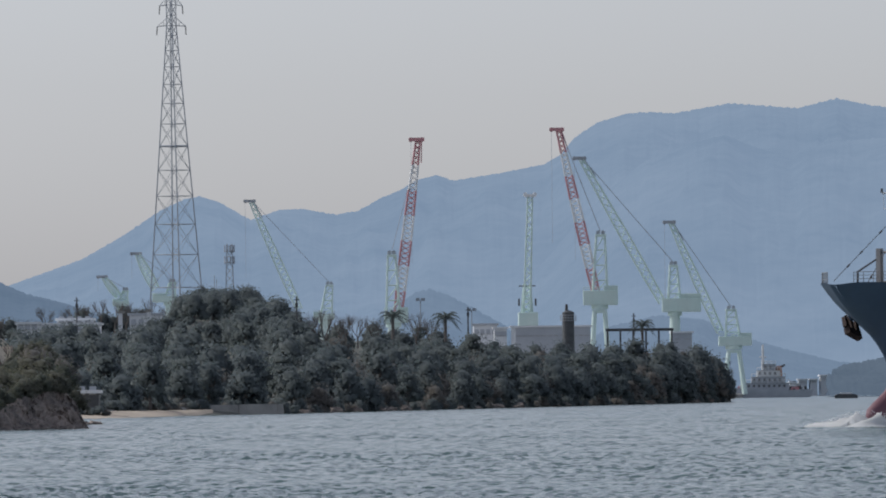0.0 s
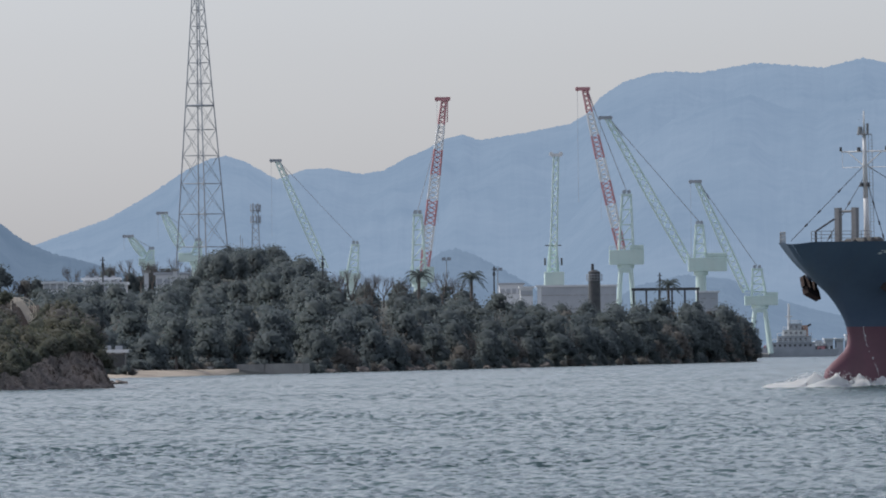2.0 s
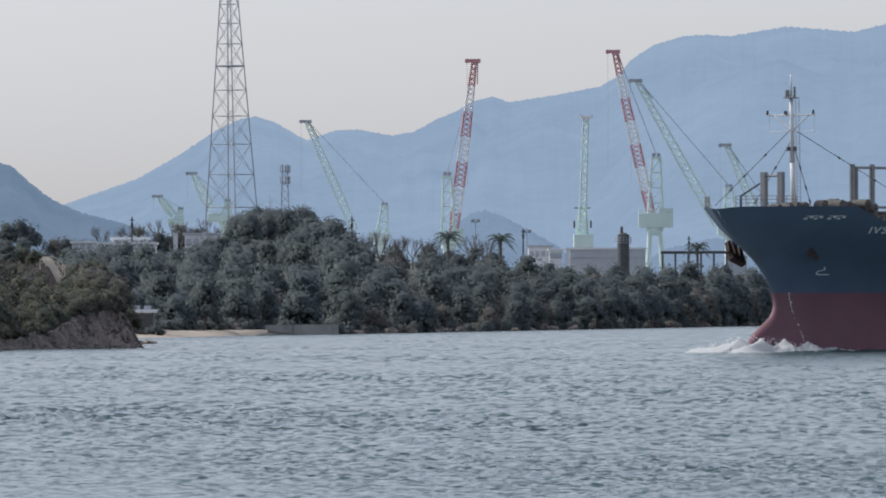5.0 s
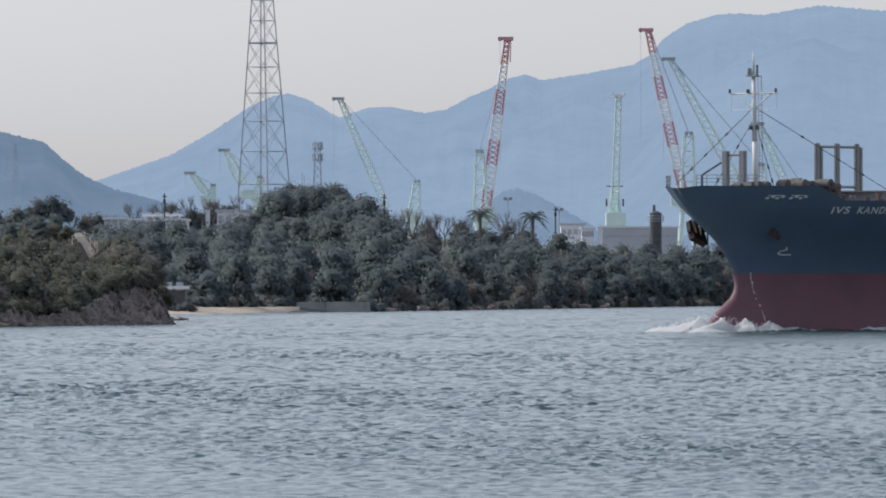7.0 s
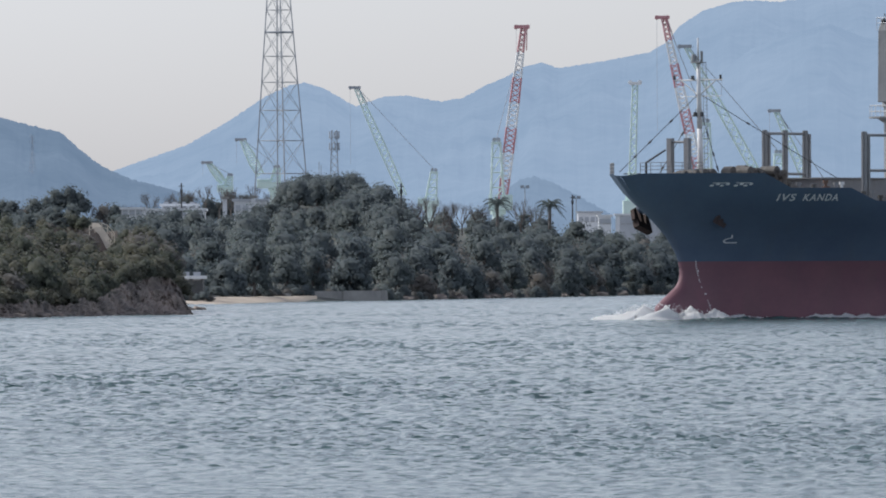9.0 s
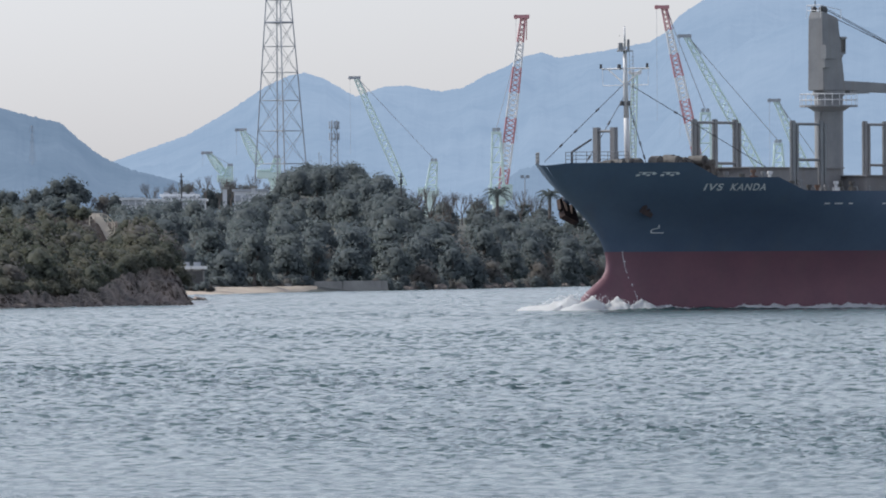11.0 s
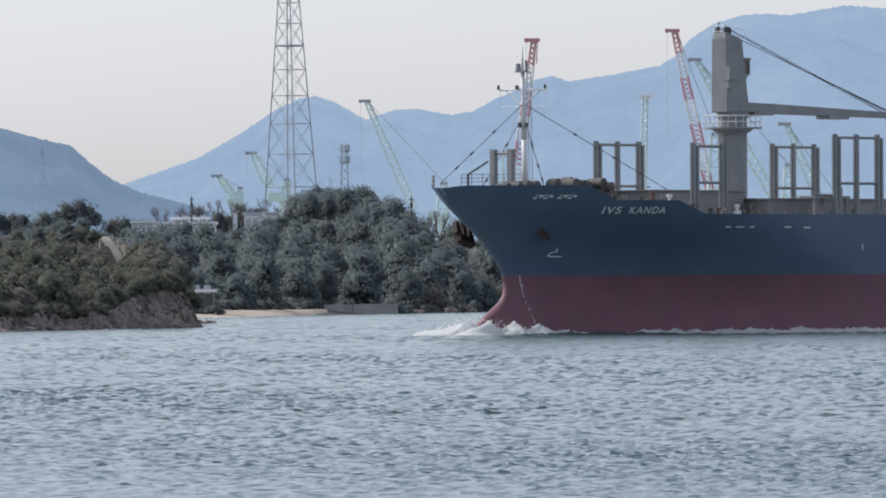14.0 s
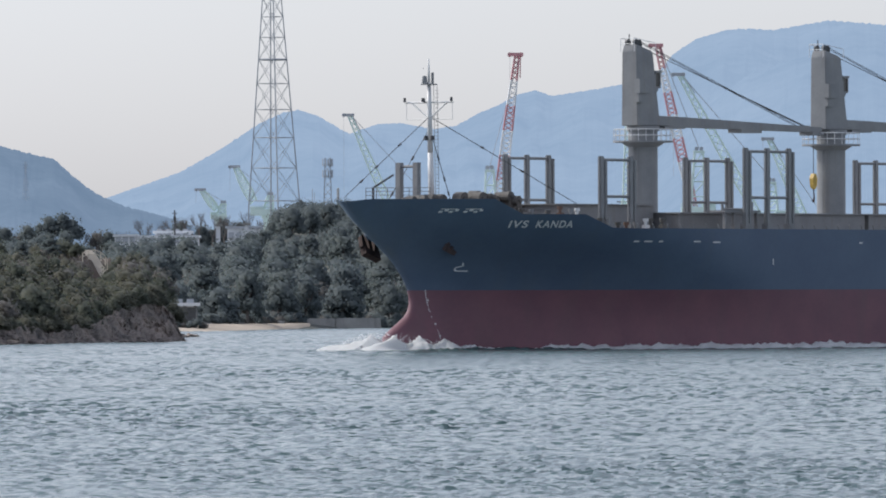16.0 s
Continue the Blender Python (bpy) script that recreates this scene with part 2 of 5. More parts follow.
def waves():
    """The wind-ruffled surface of the strait, as one moving sheet."""
    rows, cols, near, far = 1300, 370, 116.0, 2600.0
    i, j = np.meshgrid(np.arange(rows), np.arange(cols), indexing="ij")
    g = i / (rows - 1)
    d = near * (far / near) ** (0.45 * g + 0.55 * g * g)
    half = 0.06 * d + 7.5
    x, y = (j / (cols - 1) * 2 - 1) * half, d
    cell = 2 * half / cols
    rng = np.random.RandomState(5)
    z, sx, sy = np.zeros_like(d), np.zeros_like(d), np.zeros_like(d)
    patch = 0.82 + 0.3 * np.sin(y * 0.052 + 1.6 * np.sin(x * 0.021) + 1.1) * np.sin(y * 0.017 + 0.9 * np.sin(x * 0.05)) + 0.2 * np.sin(x * 0.13 + y * 0.03)
    for k in range(250):
        lam = 0.2 * 13.0 ** rng.rand() ** 1.2
        way = rng.normal(-1.62, 0.6)
        kx, ky = 2 * math.pi / lam * math.cos(way), 2 * math.pi / lam * math.sin(way)
        amp = 0.058 * lam / (2 * math.pi) * min(1.0, 0.75 / lam) ** 0.8
        keep = np.clip((lam / cell - 1.2) / 1.2, 0, 1) * np.clip((0.0042 * d - lam) / (0.0022 * d), 0, 1)
        phase = kx * x + ky * y + rng.rand() * 6.28
        s, c = np.sin(phase), np.cos(phase)
        z += amp * keep * (s + 0.35 * np.abs(s) - 0.2)
        slope = amp * keep * c * (1 + 0.35 * np.sign(s))
        sx += kx * slope
        sy += ky * slope
    slick = np.clip((d + 10 * np.sin(x * 0.16) + 6 * np.sin(x * 0.41 + 1) - 150) / 60, 0, 1)
    lively = patch * (0.66 + 0.39 * slick) * (1 - 0.36 * np.clip((d - 240) / 420, 0, 1))
    z *= lively
    ways = np.stack([-sx * lively, -sy * lively, np.ones_like(z)], -1)
    ways /= np.linalg.norm(ways, axis=-1, keepdims=True)
    me = bpy.data.meshes.new("wind_waves")
    me.vertices.add(rows * cols)
    me.vertices.foreach_set("co", np.stack([x, y, z], -1).ravel().astype(np.float32))
    v = np.arange(rows * cols).reshape(rows, cols)
    quads = np.stack([v[:-1, :-1], v[:-1, 1:], v[1:, 1:], v[1:, :-1]], -1).reshape(-1, 4)
    me.loops.add(quads.size)
    me.loops.foreach_set("vertex_index", quads.ravel().astype(np.int32))
    me.polygons.add(len(quads))
    me.polygons.foreach_set("loop_start", np.arange(0, quads.size, 4, dtype=np.int32))
    me.polygons.foreach_set("use_smooth", np.ones(len(quads), dtype=bool))
    me.update(calc_edges=True)
    me.normals_split_custom_set_from_vertices(ways.reshape(-1, 3).tolist())
    me.materials.append(M_WATER)
    return tagged(new("wind_waves", me), "choppy grey-blue wind waves on the strait", "waves", kind="stuff")


sea = sheet()
wave_sheet = waves()


# ---- far hills: backdrop ----
def ridge(name, crest, d, depth, foot, material, label, rough=3.0, seed=0.0):
    """A wooded ridge: crest points (u, v) seen over d metres, its slope coming towards the viewer by depth."""
    bm = bmesh.new()
    u0, u1 = crest[0][0], crest[-1][0]
    cols, rows = int((u1 - u0) / 2.5), 26
    grid = []
    for r in range(rows + 1):
        f = r / rows
        line = []
        for c in range(cols + 1):
            u = u0 + (u1 - u0) * c / cols
            top = spot(u, profile(crest, u), d)
            n = noise.fractal(Vector((u * 0.011 + seed, f * 2.3, seed)), 1.0, 2.1, 5)
            tree = noise.noise(Vector((u * 0.16, f * 14, seed + 4)))
            drop = f ** (1.15 + 0.25 * n)
            z = top.z + (foot - top.z) * drop + (n * 5.0 * math.sin(math.pi * min(1, f * 1.1)) + tree * 0.22 * rough)
            line.append(bm.verts.new((top.x * (1 - f * depth / d), d - f * depth + n * 40 * math.sin(math.pi * f), z)))
        grid.append(line)
    back = [bm.verts.new((v.co.x, v.co.y + 30, foot)) for v in grid[0]]
    for r in range(rows):
        for c in range(cols):
            bm.faces.new((grid[r + 1][c], grid[r + 1][c + 1], grid[r][c + 1], grid[r][c]))
    for c in range(cols):
        bm.faces.new((grid[0][c], grid[0][c + 1], back[c + 1], back[c]))
    return tagged(part(name, bm, material, smooth=True), label, "mountain", kind="structure")


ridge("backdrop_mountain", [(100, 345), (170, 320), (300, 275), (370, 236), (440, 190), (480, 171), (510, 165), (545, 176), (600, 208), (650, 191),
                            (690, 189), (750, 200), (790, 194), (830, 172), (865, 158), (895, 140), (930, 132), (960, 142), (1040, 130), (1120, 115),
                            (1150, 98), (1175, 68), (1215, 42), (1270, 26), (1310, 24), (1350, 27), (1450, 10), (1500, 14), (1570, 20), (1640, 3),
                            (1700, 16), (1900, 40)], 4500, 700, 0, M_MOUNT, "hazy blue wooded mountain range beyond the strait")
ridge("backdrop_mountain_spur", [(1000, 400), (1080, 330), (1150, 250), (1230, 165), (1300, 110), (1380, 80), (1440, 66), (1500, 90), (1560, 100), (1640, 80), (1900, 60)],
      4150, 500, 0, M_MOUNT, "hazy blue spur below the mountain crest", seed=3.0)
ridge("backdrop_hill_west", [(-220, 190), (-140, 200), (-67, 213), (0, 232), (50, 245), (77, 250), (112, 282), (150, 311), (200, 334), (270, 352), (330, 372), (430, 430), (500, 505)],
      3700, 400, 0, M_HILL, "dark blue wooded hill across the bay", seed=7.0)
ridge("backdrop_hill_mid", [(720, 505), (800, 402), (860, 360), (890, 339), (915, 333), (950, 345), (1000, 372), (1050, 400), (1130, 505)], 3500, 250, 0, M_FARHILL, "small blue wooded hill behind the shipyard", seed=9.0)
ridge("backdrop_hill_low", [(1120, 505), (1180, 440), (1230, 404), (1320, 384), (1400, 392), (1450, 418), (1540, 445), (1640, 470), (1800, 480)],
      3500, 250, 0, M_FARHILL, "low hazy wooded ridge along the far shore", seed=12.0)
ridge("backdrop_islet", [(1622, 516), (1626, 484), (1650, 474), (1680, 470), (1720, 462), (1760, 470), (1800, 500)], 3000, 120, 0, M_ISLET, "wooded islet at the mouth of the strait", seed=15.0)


# ---- the wooded island and the headland: ground ----
SHORE = [(150, 1230), (300, 1270), (500, 1330), (648, 1370), (850, 1490), (1050, 1620), (1250, 1790), (1443, 1990)]
CANOPY = [(-160, 392), (180, 394), (300, 394), (380, 398), (420, 390), (455, 372), (475, 384), (540, 382), (580, 366), (612, 351), (640, 347), (662, 356), (675, 376), (800, 384),
          (960, 400), (1060, 422), (1200, 428), (1330, 424), (1405, 428), (1436, 470), (1446, 525)]
KNOLL = [(425, 400), (462, 352), (485, 332), (592, 331), (612, 342), (640, 400)]        # the flat-topped hill behind
TREE_TALL = 7.5


def reach(u):
    """How far the wooded ground goes back from the shore."""
    return 620.0 if u < 700 else 620.0 - 240.0 * smoothstep(700, 1000, u) if u < 1000 else 380.0 * max(0.1, (1450 - u) / 450)


def island_height(u, f):
    """Ground height of the island at bearing u, f from shore (0) to the back edge (1)."""
    d = profile(SHORE, u) + f * reach(u)
    crest = spot(u, profile(CANOPY, u), d).z - TREE_TALL * 0.9
    if 425 < u < 640 and f > 0.6:
        knoll = spot(u, profile(KNOLL, u), d).z - TREE_TALL * 0.85
        crest = crest + max(0.0, knoll - crest) * smoothstep(0.6, 0.88, f)
    rise = smoothstep(0.0, 0.6, f)
    z = -0.6 + max(0.0, crest + 0.6) * rise * (1.0 if u < 1400 else max(0, (1446 - u) / 46)) + 1.3 * min(1, f * 40)
    return z + noise.noise(Vector((u * 0.03, d * 0.02, 0))) * 0.9 * rise


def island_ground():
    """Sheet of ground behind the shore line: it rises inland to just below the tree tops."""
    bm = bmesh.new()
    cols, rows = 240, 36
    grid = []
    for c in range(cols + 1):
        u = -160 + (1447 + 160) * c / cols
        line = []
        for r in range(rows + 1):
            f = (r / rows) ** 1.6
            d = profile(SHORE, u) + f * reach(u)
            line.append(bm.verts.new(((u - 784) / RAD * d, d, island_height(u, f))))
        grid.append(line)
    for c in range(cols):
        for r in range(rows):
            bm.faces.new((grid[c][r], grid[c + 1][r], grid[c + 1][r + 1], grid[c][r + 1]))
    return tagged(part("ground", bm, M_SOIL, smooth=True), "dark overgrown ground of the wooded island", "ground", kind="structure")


island = island_ground()


def quay():
    """Flat shipyard land behind the island."""
    bm = bmesh.new()
    front = [(-200, 2040), (1150, 2120), (1380, 2300), (1468, 2700)]
    a = [bm.verts.new(((u - 784) / RAD * d, d, 1.0)) for u, d in front]
    b = [bm.verts.new(((u - 784) / RAD * 3450, 3450, 1.0)) for u, d in front]
    c = [bm.verts.new(v.co - Vector((0, 0, 2))) for v in a]
    for i in range(3):
        bm.faces.new((a[i], a[i + 1], b[i + 1], b[i]))
        bm.faces.new((c[i], c[i + 1], a[i + 1], a[i]))
    e = bm.verts.new(b[3].co - Vector((0, 0, 2)))
    bm.faces.new((c[3], e, b[3], a[3]))
    return tagged(part("pavement", bm, M_CONC), "grey concrete shipyard quay behind the island", "quay", kind="structure")


quay()


# ---- the ship ----
HEADING = 49.96
SPEED = 5.33
COSH, SINH = math.cos(radians(HEADING)), math.sin(radians(HEADING))


SIZE = 0.885                                    # the hull's drawing is 176 m long
DRAW = EYE.z * (1 - SIZE)                       # how far its drawn waterline rides above the sea


def ship_pose(t, z=None):
    """The ship's way; at first she lifts a little on the swell."""
    z = DRAW + 0.4 * (1 - smoothstep(0.0, 11.0, t)) if z is None else z
    return pose(SIZE * (17.51 - SPEED * COSH * (t - 8)), SIZE * (823.02 - SPEED * SINH * (t - 8)), z, 0, 0, HEADING)


# Ship space: x runs aft from the bow's tip, y to starboard, z up from the water.
STEM = [(-6.0, 11.0), (-4.0, 7.5), (-2.0, 6.2), (-0.5, 5.8), (0.3, 5.8), (0.8, 6.05), (1.25, 6.75), (1.8, 7.7), (2.4, 8.75), (3.1, 9.35), (3.7, 9.55), (4.4, 9.5), (5.3, 9.15), (6.63, 8.15), (8.12, 6.5), (9.5, 4.4),
        (11.2, 2.2), (12.83, 0.5)]
MAIN, TOP, LINE, LONG = 10.27, 12.83, 4.82, 176.0


def rail_height(a):
    """Top of the hull side: forecastle, bulwark step, main deck."""
    if a < 11.0:
        return TOP - 0.38 * (1 - smoothstep(-0.6, 2.2, a))
    if a < 12.6:
        return TOP + (11.5 - TOP) * smoothstep(11.0, 12.6, a)
    if a < 19.8:
        return 11.5
    return 11.5 + (MAIN - 11.5) * smoothstep(19.8, 22.6, a)


def half_breadth(a, z):
    """Half the ship's breadth at a metres aft of the bow's tip and z above the water."""
    f = smoothstep(1.0, 12.8, z)
    a0 = profile(STEM, max(z, 3.6)) if z > 3.6 else 9.55
    run = 40.0 - 12.0 * f
    p = 1.75 + 0.5 * f
    s = min(1.0, max(0.0, (a - a0) / run))
    b = 14.2 * (1 - (1 - s) ** p)
    blunt = smoothstep(5.0, 11.0, z)
    round_off = (0.9 + 0.9 * blunt) * (1 - math.exp(-math.sqrt(max(0.0, (1.6 + 2.6 * blunt) * (a - a0))) / (0.9 + 0.9 * blunt)))
    b = (b ** 3 + round_off ** 3) ** (1 / 3)
    if z < 3.6:
        a1 = profile(STEM, z)
        if a > a1:
            e = min(1.0, (a - a1) / 7.0)
            b = max(b, (1.9 - 0.12 * max(0, z)) * math.sqrt(e * (2 - e)) * (1.0 if z > -4 else 0.6))
    tail = smoothstep(140, LONG, a)
    return b * (1 - tail * (0.25 + 0.6 * (1 - smoothstep(-4, 8, z))))


STATIONS = [0, 0.1, 0.3, 0.6, 1, 1.5, 2, 2.7, 3.5, 4.5, 5.5, 7, 8.5, 10, 11.5, 13, 15, 17, 19, 21, 24, 27, 31, 36, 42, 50, 70, 100, 140, 150, 160, 168]


def shell(levels, top_fractions=()):
    """Both sides of the hull between the given heights."""
    bm = bmesh.new()
    for side in (-1, 1):
        rows = []
        for z in levels:
            a0 = profile(STEM, z)
            rows.append([(a0 + s * (LONG - a0) / 168.0 if s > 42 else a0 + s, z) for s in STATIONS] + [(LONG, z)])
        for fr in top_fractions:
            row = []
            for s in STATIONS + [None]:
                z = TOP
                for _ in range(6):
                    a0 = profile(STEM, z)
                    a = LONG if s is None else (a0 + s * (LONG - a0) / 168.0 if s > 42 else a0 + s)
                    z = MAIN + fr * (rail_height(a) - MAIN)
                row.append((a, z))
            rows.append(row)
        grid = [[bm.verts.new((a, side * half_breadth(a, z), z)) for a, z in row] for row in rows]
        for i in range(len(grid) - 1):
            for j in range(len(grid[0]) - 1):
                q = (grid[i][j], grid[i][j + 1], grid[i + 1][j + 1], grid[i + 1][j])
                if (q[0].co - q[3].co).length < 1e-4 and (q[1].co - q[2].co).length < 1e-4:
                    continue
                bm.faces.new(q if side < 0 else q[::-1])
    bmesh.ops.remove_doubles(bm, verts=bm.verts, dist=0.003)
    bmesh.ops.recalc_face_normals(bm, faces=bm.faces)
    return bm


ship = thing("cargo_ship", ship_pose(0), "dark blue bulk carrier with red bottom paint and grey deck cranes", "ship")
ship.scale = (SIZE, SIZE, SIZE)
part("hull_bottom", shell([-5, -3, -1.5, -0.6, 0, 0.7, 1.3, 1.9, 2.5, 3.0, 3.6, 4.2, LINE]), M_RED, ship, "red bottom paint above the waterline, haze mixed into its colour", True)
part("hull_topside", shell([LINE, 5.5, 6.2, 7, 7.8, 8.6, 9.4, MAIN], (0.3, 0.65, 1.0)), M_HULL, ship, "dark blue-black hull side", True)


def ship_deck():
    bm = bmesh.new()
    for lo, hi, z in ((0.6, 14, 11.75), (12, 22, 10.35), (19, LONG, MAIN - 0.12)):
        n = 14
        row = [(lo + (hi - lo) * i / n) for i in range(n + 1)]
        pv = [bm.verts.new((a, -max(0.05, half_breadth(a, z) - 0.06), z)) for a in row]
        sv = [bm.verts.new((a, max(0.05, half_breadth(a, z) - 0.06), z)) for a in row]
        for i in range(n):
            bm.faces.new((pv[i], pv[i + 1], sv[i + 1], sv[i]))
    box(bm, (LONG - 0.3, -10, -4), (LONG - 0.05, 10, MAIN - 0.13))
    return part("deck", bm, M_DECK, ship, "rust-brown steel deck")


ship_deck()


# ---- ship fittings ----
def on_hull(a, z, out=0.03):
    return Vector((a, -half_breadth(a, z) - out, z))


def hull_bars(name, bars, material, label, out=0.03):
    """Painted marks that follow the port side: (aft, height, length aft, height of bar)."""
    for a, z, la, lz in bars:
        bm = bmesh.new()
        q = [on_hull(a, z, out), on_hull(a + la, z, out), on_hull(a + la, z + lz, out), on_hull(a, z + lz, out)]
        bm.faces.new([bm.verts.new(p) for p in q])
        part(name, bm, material, ship, label)


def ship_name(body, a, length):
    """One painted word of the name, following the flare of the bow."""
    cu = bpy.data.curves.new("lettering", "FONT")
    cu.body, cu.size, cu.space_character, cu.offset = body, 1.0, 1.18, 0.022
    ob = new("lettering", cu)
    bpy.context.view_layer.update()
    me = bpy.data.meshes.new_from_object(ob.evaluated_get(bpy.context.evaluated_depsgraph_get()))
    bpy.data.objects.remove(ob)
    bm = bmesh.new()
    bm.from_mesh(me)
    bmesh.ops.triangulate(bm, faces=bm.faces)
    bmesh.ops.subdivide_edges(bm, edges=[e for e in bm.edges if e.calc_length() > 0.2], cuts=2)
    wide = max(v.co.x for v in bm.verts)
    for v in bm.verts:
        v.co = on_hull(a + v.co.x / wide * length - 0.3 * v.co.y, 10.32 + v.co.y * 0.86, 0.05)
    part("ship_name", bm, M_WHITE, ship, "white painted word of the ship's name")


ship_name("IVS", 12.9, 1.55)
ship_name("KANDA", 15.1, 3.2)
hull_bars("registry_mark", [(7.0 + i * 0.36 + (0.3 if i > 3 else 0), 11.62 + (i % 2) * 0.12, 0.27, 0.16) for i in range(8)] +
          [(7.05, 11.9, 1.2, 0.07), (8.75, 11.9, 1.2, 0.07)], M_WHITE, "small white painted marks")
hull_bars("load_mark", [(25.1, 9.05, 0.6, 0.13), (26.2, 9.05, 0.9, 0.13), (27.8, 9.05, 0.5, 0.13), (32.0, 9.05, 0.9, 0.12), (34.6, 9.0, 1.0, 0.12),
                         (43.2, 7.05, 0.14, 0.55), (56.0, 9.0, 0.5, 0.12)], M_WHITE, "small white painted marks")


def bow_symbol():
    """The outline painted over the bulb: a hooked line that follows the plating."""
    line = [(12.2, 7.2), (12.35, 6.98), (12.15, 6.9), (11.95, 6.84), (11.9, 6.7), (12.0, 6.58), (12.2, 6.52), (12.95, 6.52)]
    bm = bmesh.new()
    for (a0, z0), (a1, z1) in zip(line, line[1:]):
        way = Vector((a1 - a0, z1 - z0)).normalized() * 0.045
        q = [(a0 - way.x - way.y, z0 - way.y + way.x), (a1 + way.x - way.y, z1 + way.y + way.x), (a1 + way.x + way.y, z1 + way.y - way.x), (a0 - way.x + way.y, z0 - way.y - way.x)]
        bm.faces.new([bm.verts.new(on_hull(x, z, 0.06)) for x, z in q])
    part("bow_symbol", bm, M_CRWHITE, ship, "white painted bow symbol outline")


bow_symbol()
hull_bars("draught_mark", [(10.35 + (4.9 - z) * 0.24, z, 0.09 if i % 5 else 0.2, 0.12) for i, z in enumerate([-0.3 + 0.21 * k for k in range(25)])], M_CRWHITE, "faded draught scale marks")


def anchor(side, parent, material):
    m = Matrix.Translation((8.2, 3.6, 8.4) if side > 0 else on_hull(10.4, 8.6, -0.1)) @ Euler((radians(-side * 28), radians(18), 0)).to_matrix().to_4x4() @ Matrix.Scale(1.1 if side > 0 else 0.72, 4)
    bm = bmesh.new()
    box(bm, (-0.22, -0.2, -0.3), (0.22, 0.2, 1.5), m)
    box(bm, (-0.95, -0.28, -0.75), (0.95, 0.28, -0.15), m)
    for s in (-1, 1):
        prism_pts = [(s * 0.45, -0.2), (s * 1.15, -0.1), (s * 1.0, 0.95), (s * 0.72, 1.1), (s * 0.6, 0.6)]
        b2 = bmesh.new()
        prism(b2, prism_pts, -0.18, 0.18)
        b2.transform(m)
        tmp = bpy.data.meshes.new("fluke")
        b2.to_mesh(tmp)
        b2.free()
        bm.from_mesh(tmp)
        bpy.data.meshes.remove(tmp)
    ob = part("anchor", bm, material, parent, "rusty stockless anchor in its hawse")
    b3 = tube(bmesh.new(), m @ Vector((0, side * -1.6, 1.4)), m @ Vector((0, -side * 0.1, 1.2)), 0.6, 0.5, 12)
    part("hawse_pipe", b3, M_HULL, parent)
    return ob


anchor(1, ship, M_RUST)
anchor(-1, ship, M_STAIN)


def ship_foremast():
    bm = tube(bmesh.new(), (12.5, 0, 11.7), (12.3, 0, 17), 0.28, 0.25, 12)
    tube(bm, (12.3, 0, 17), (12.15, 0, 23.2), 0.25, 0.17, 12)
    tube(bm, (12.15, 0, 23.2), (12.1, 0, 25.3), 0.11, 0.07, 6)
    mast = part("foremast", bm, M_WHITE, ship, "white tubular foremast", True)
    bm = tube(bmesh.new(), (12.2, -2.75, 21.45), (12.2, 2.75, 21.45), 0.07)
    for s in (-1, 1):
        tube(bm, (12.2, s * 2.0, 21.4), (12.2, s * 0.15, 20.1), 0.06)
        tube(bm, (12.2, s * 2.65, 21.4), (12.2, s * 2.65, 19.9), 0.025, n=4)
        tube(bm, (12.2, s * 2.65, 19.95), (12.2, s * 0.2, 19.95), 0.03, n=4)
    part("yard", bm, M_WHITE, mast)
    for y, z, r, h in ((-2.7, 21.5, 0.13, 0.4), (2.7, 21.5, 0.13, 0.4), (0.55, 21.5, 0.2, 0.35), (0.25, 18.1, 0.22, 0.4), (-0.5, 18.1, 0.22, 0.4), (0.5, 24.4, 0.03, 0.1)):
        part("navigation_light", tube(bmesh.new(), (12.0, y, z), (12.0, y, z + h), r, r * 0.8), M_DARK, mast)
    bm = box(bmesh.new(), (11.6, -0.5, 23.0), (12.7, 0.5, 23.1))
    tube(bm, (11.9, 0.3, 23.1), (11.9, 0.3, 23.8), 0.28, 0.2)
    tube(bm, (12.4, -0.2, 23.1), (12.4, -0.2, 24.1), 0.12)
    part("masthead_platform", bm, M_GREY, mast)
    bm = bmesh.new()
    for s in (-0.2, 0.2):
        tube(bm, (12.85, -0.35 + s, 12), (12.6, -0.35 + s, 23), 0.03, n=4)
    for i in range(34):
        tube(bm, (12.8, -0.55, 12.3 + i * 0.31), (12.8, -0.15, 12.3 + i * 0.31), 0.02, n=4)
    part("mast_ladder", bm, M_GREY, mast)
    for p, q in (((12.2, 0, 20.2), (0.6, 0, 12.95)), ((12.3, 0, 20.2), (32.8, 0, 12.6)), ((12.2, 0.1, 19.0), (11.0, 4.4, 12.0)), ((12.2, -0.1, 19.0), (13.5, -1.6, 12.0))):
        bm = tube(bmesh.new(), p, q, 0.035, n=5)
        p, q = Vector(p), Vector(q)
        for f in (0.35, 0.62, 0.8):
            c = p.lerp(q, f)
            tube(bm, c - (q - p).normalized() * 0.2, c + (q - p).normalized() * 0.2, 0.09, n=6)
        part("stay", bm, M_DARK, mast)


ship_foremast()


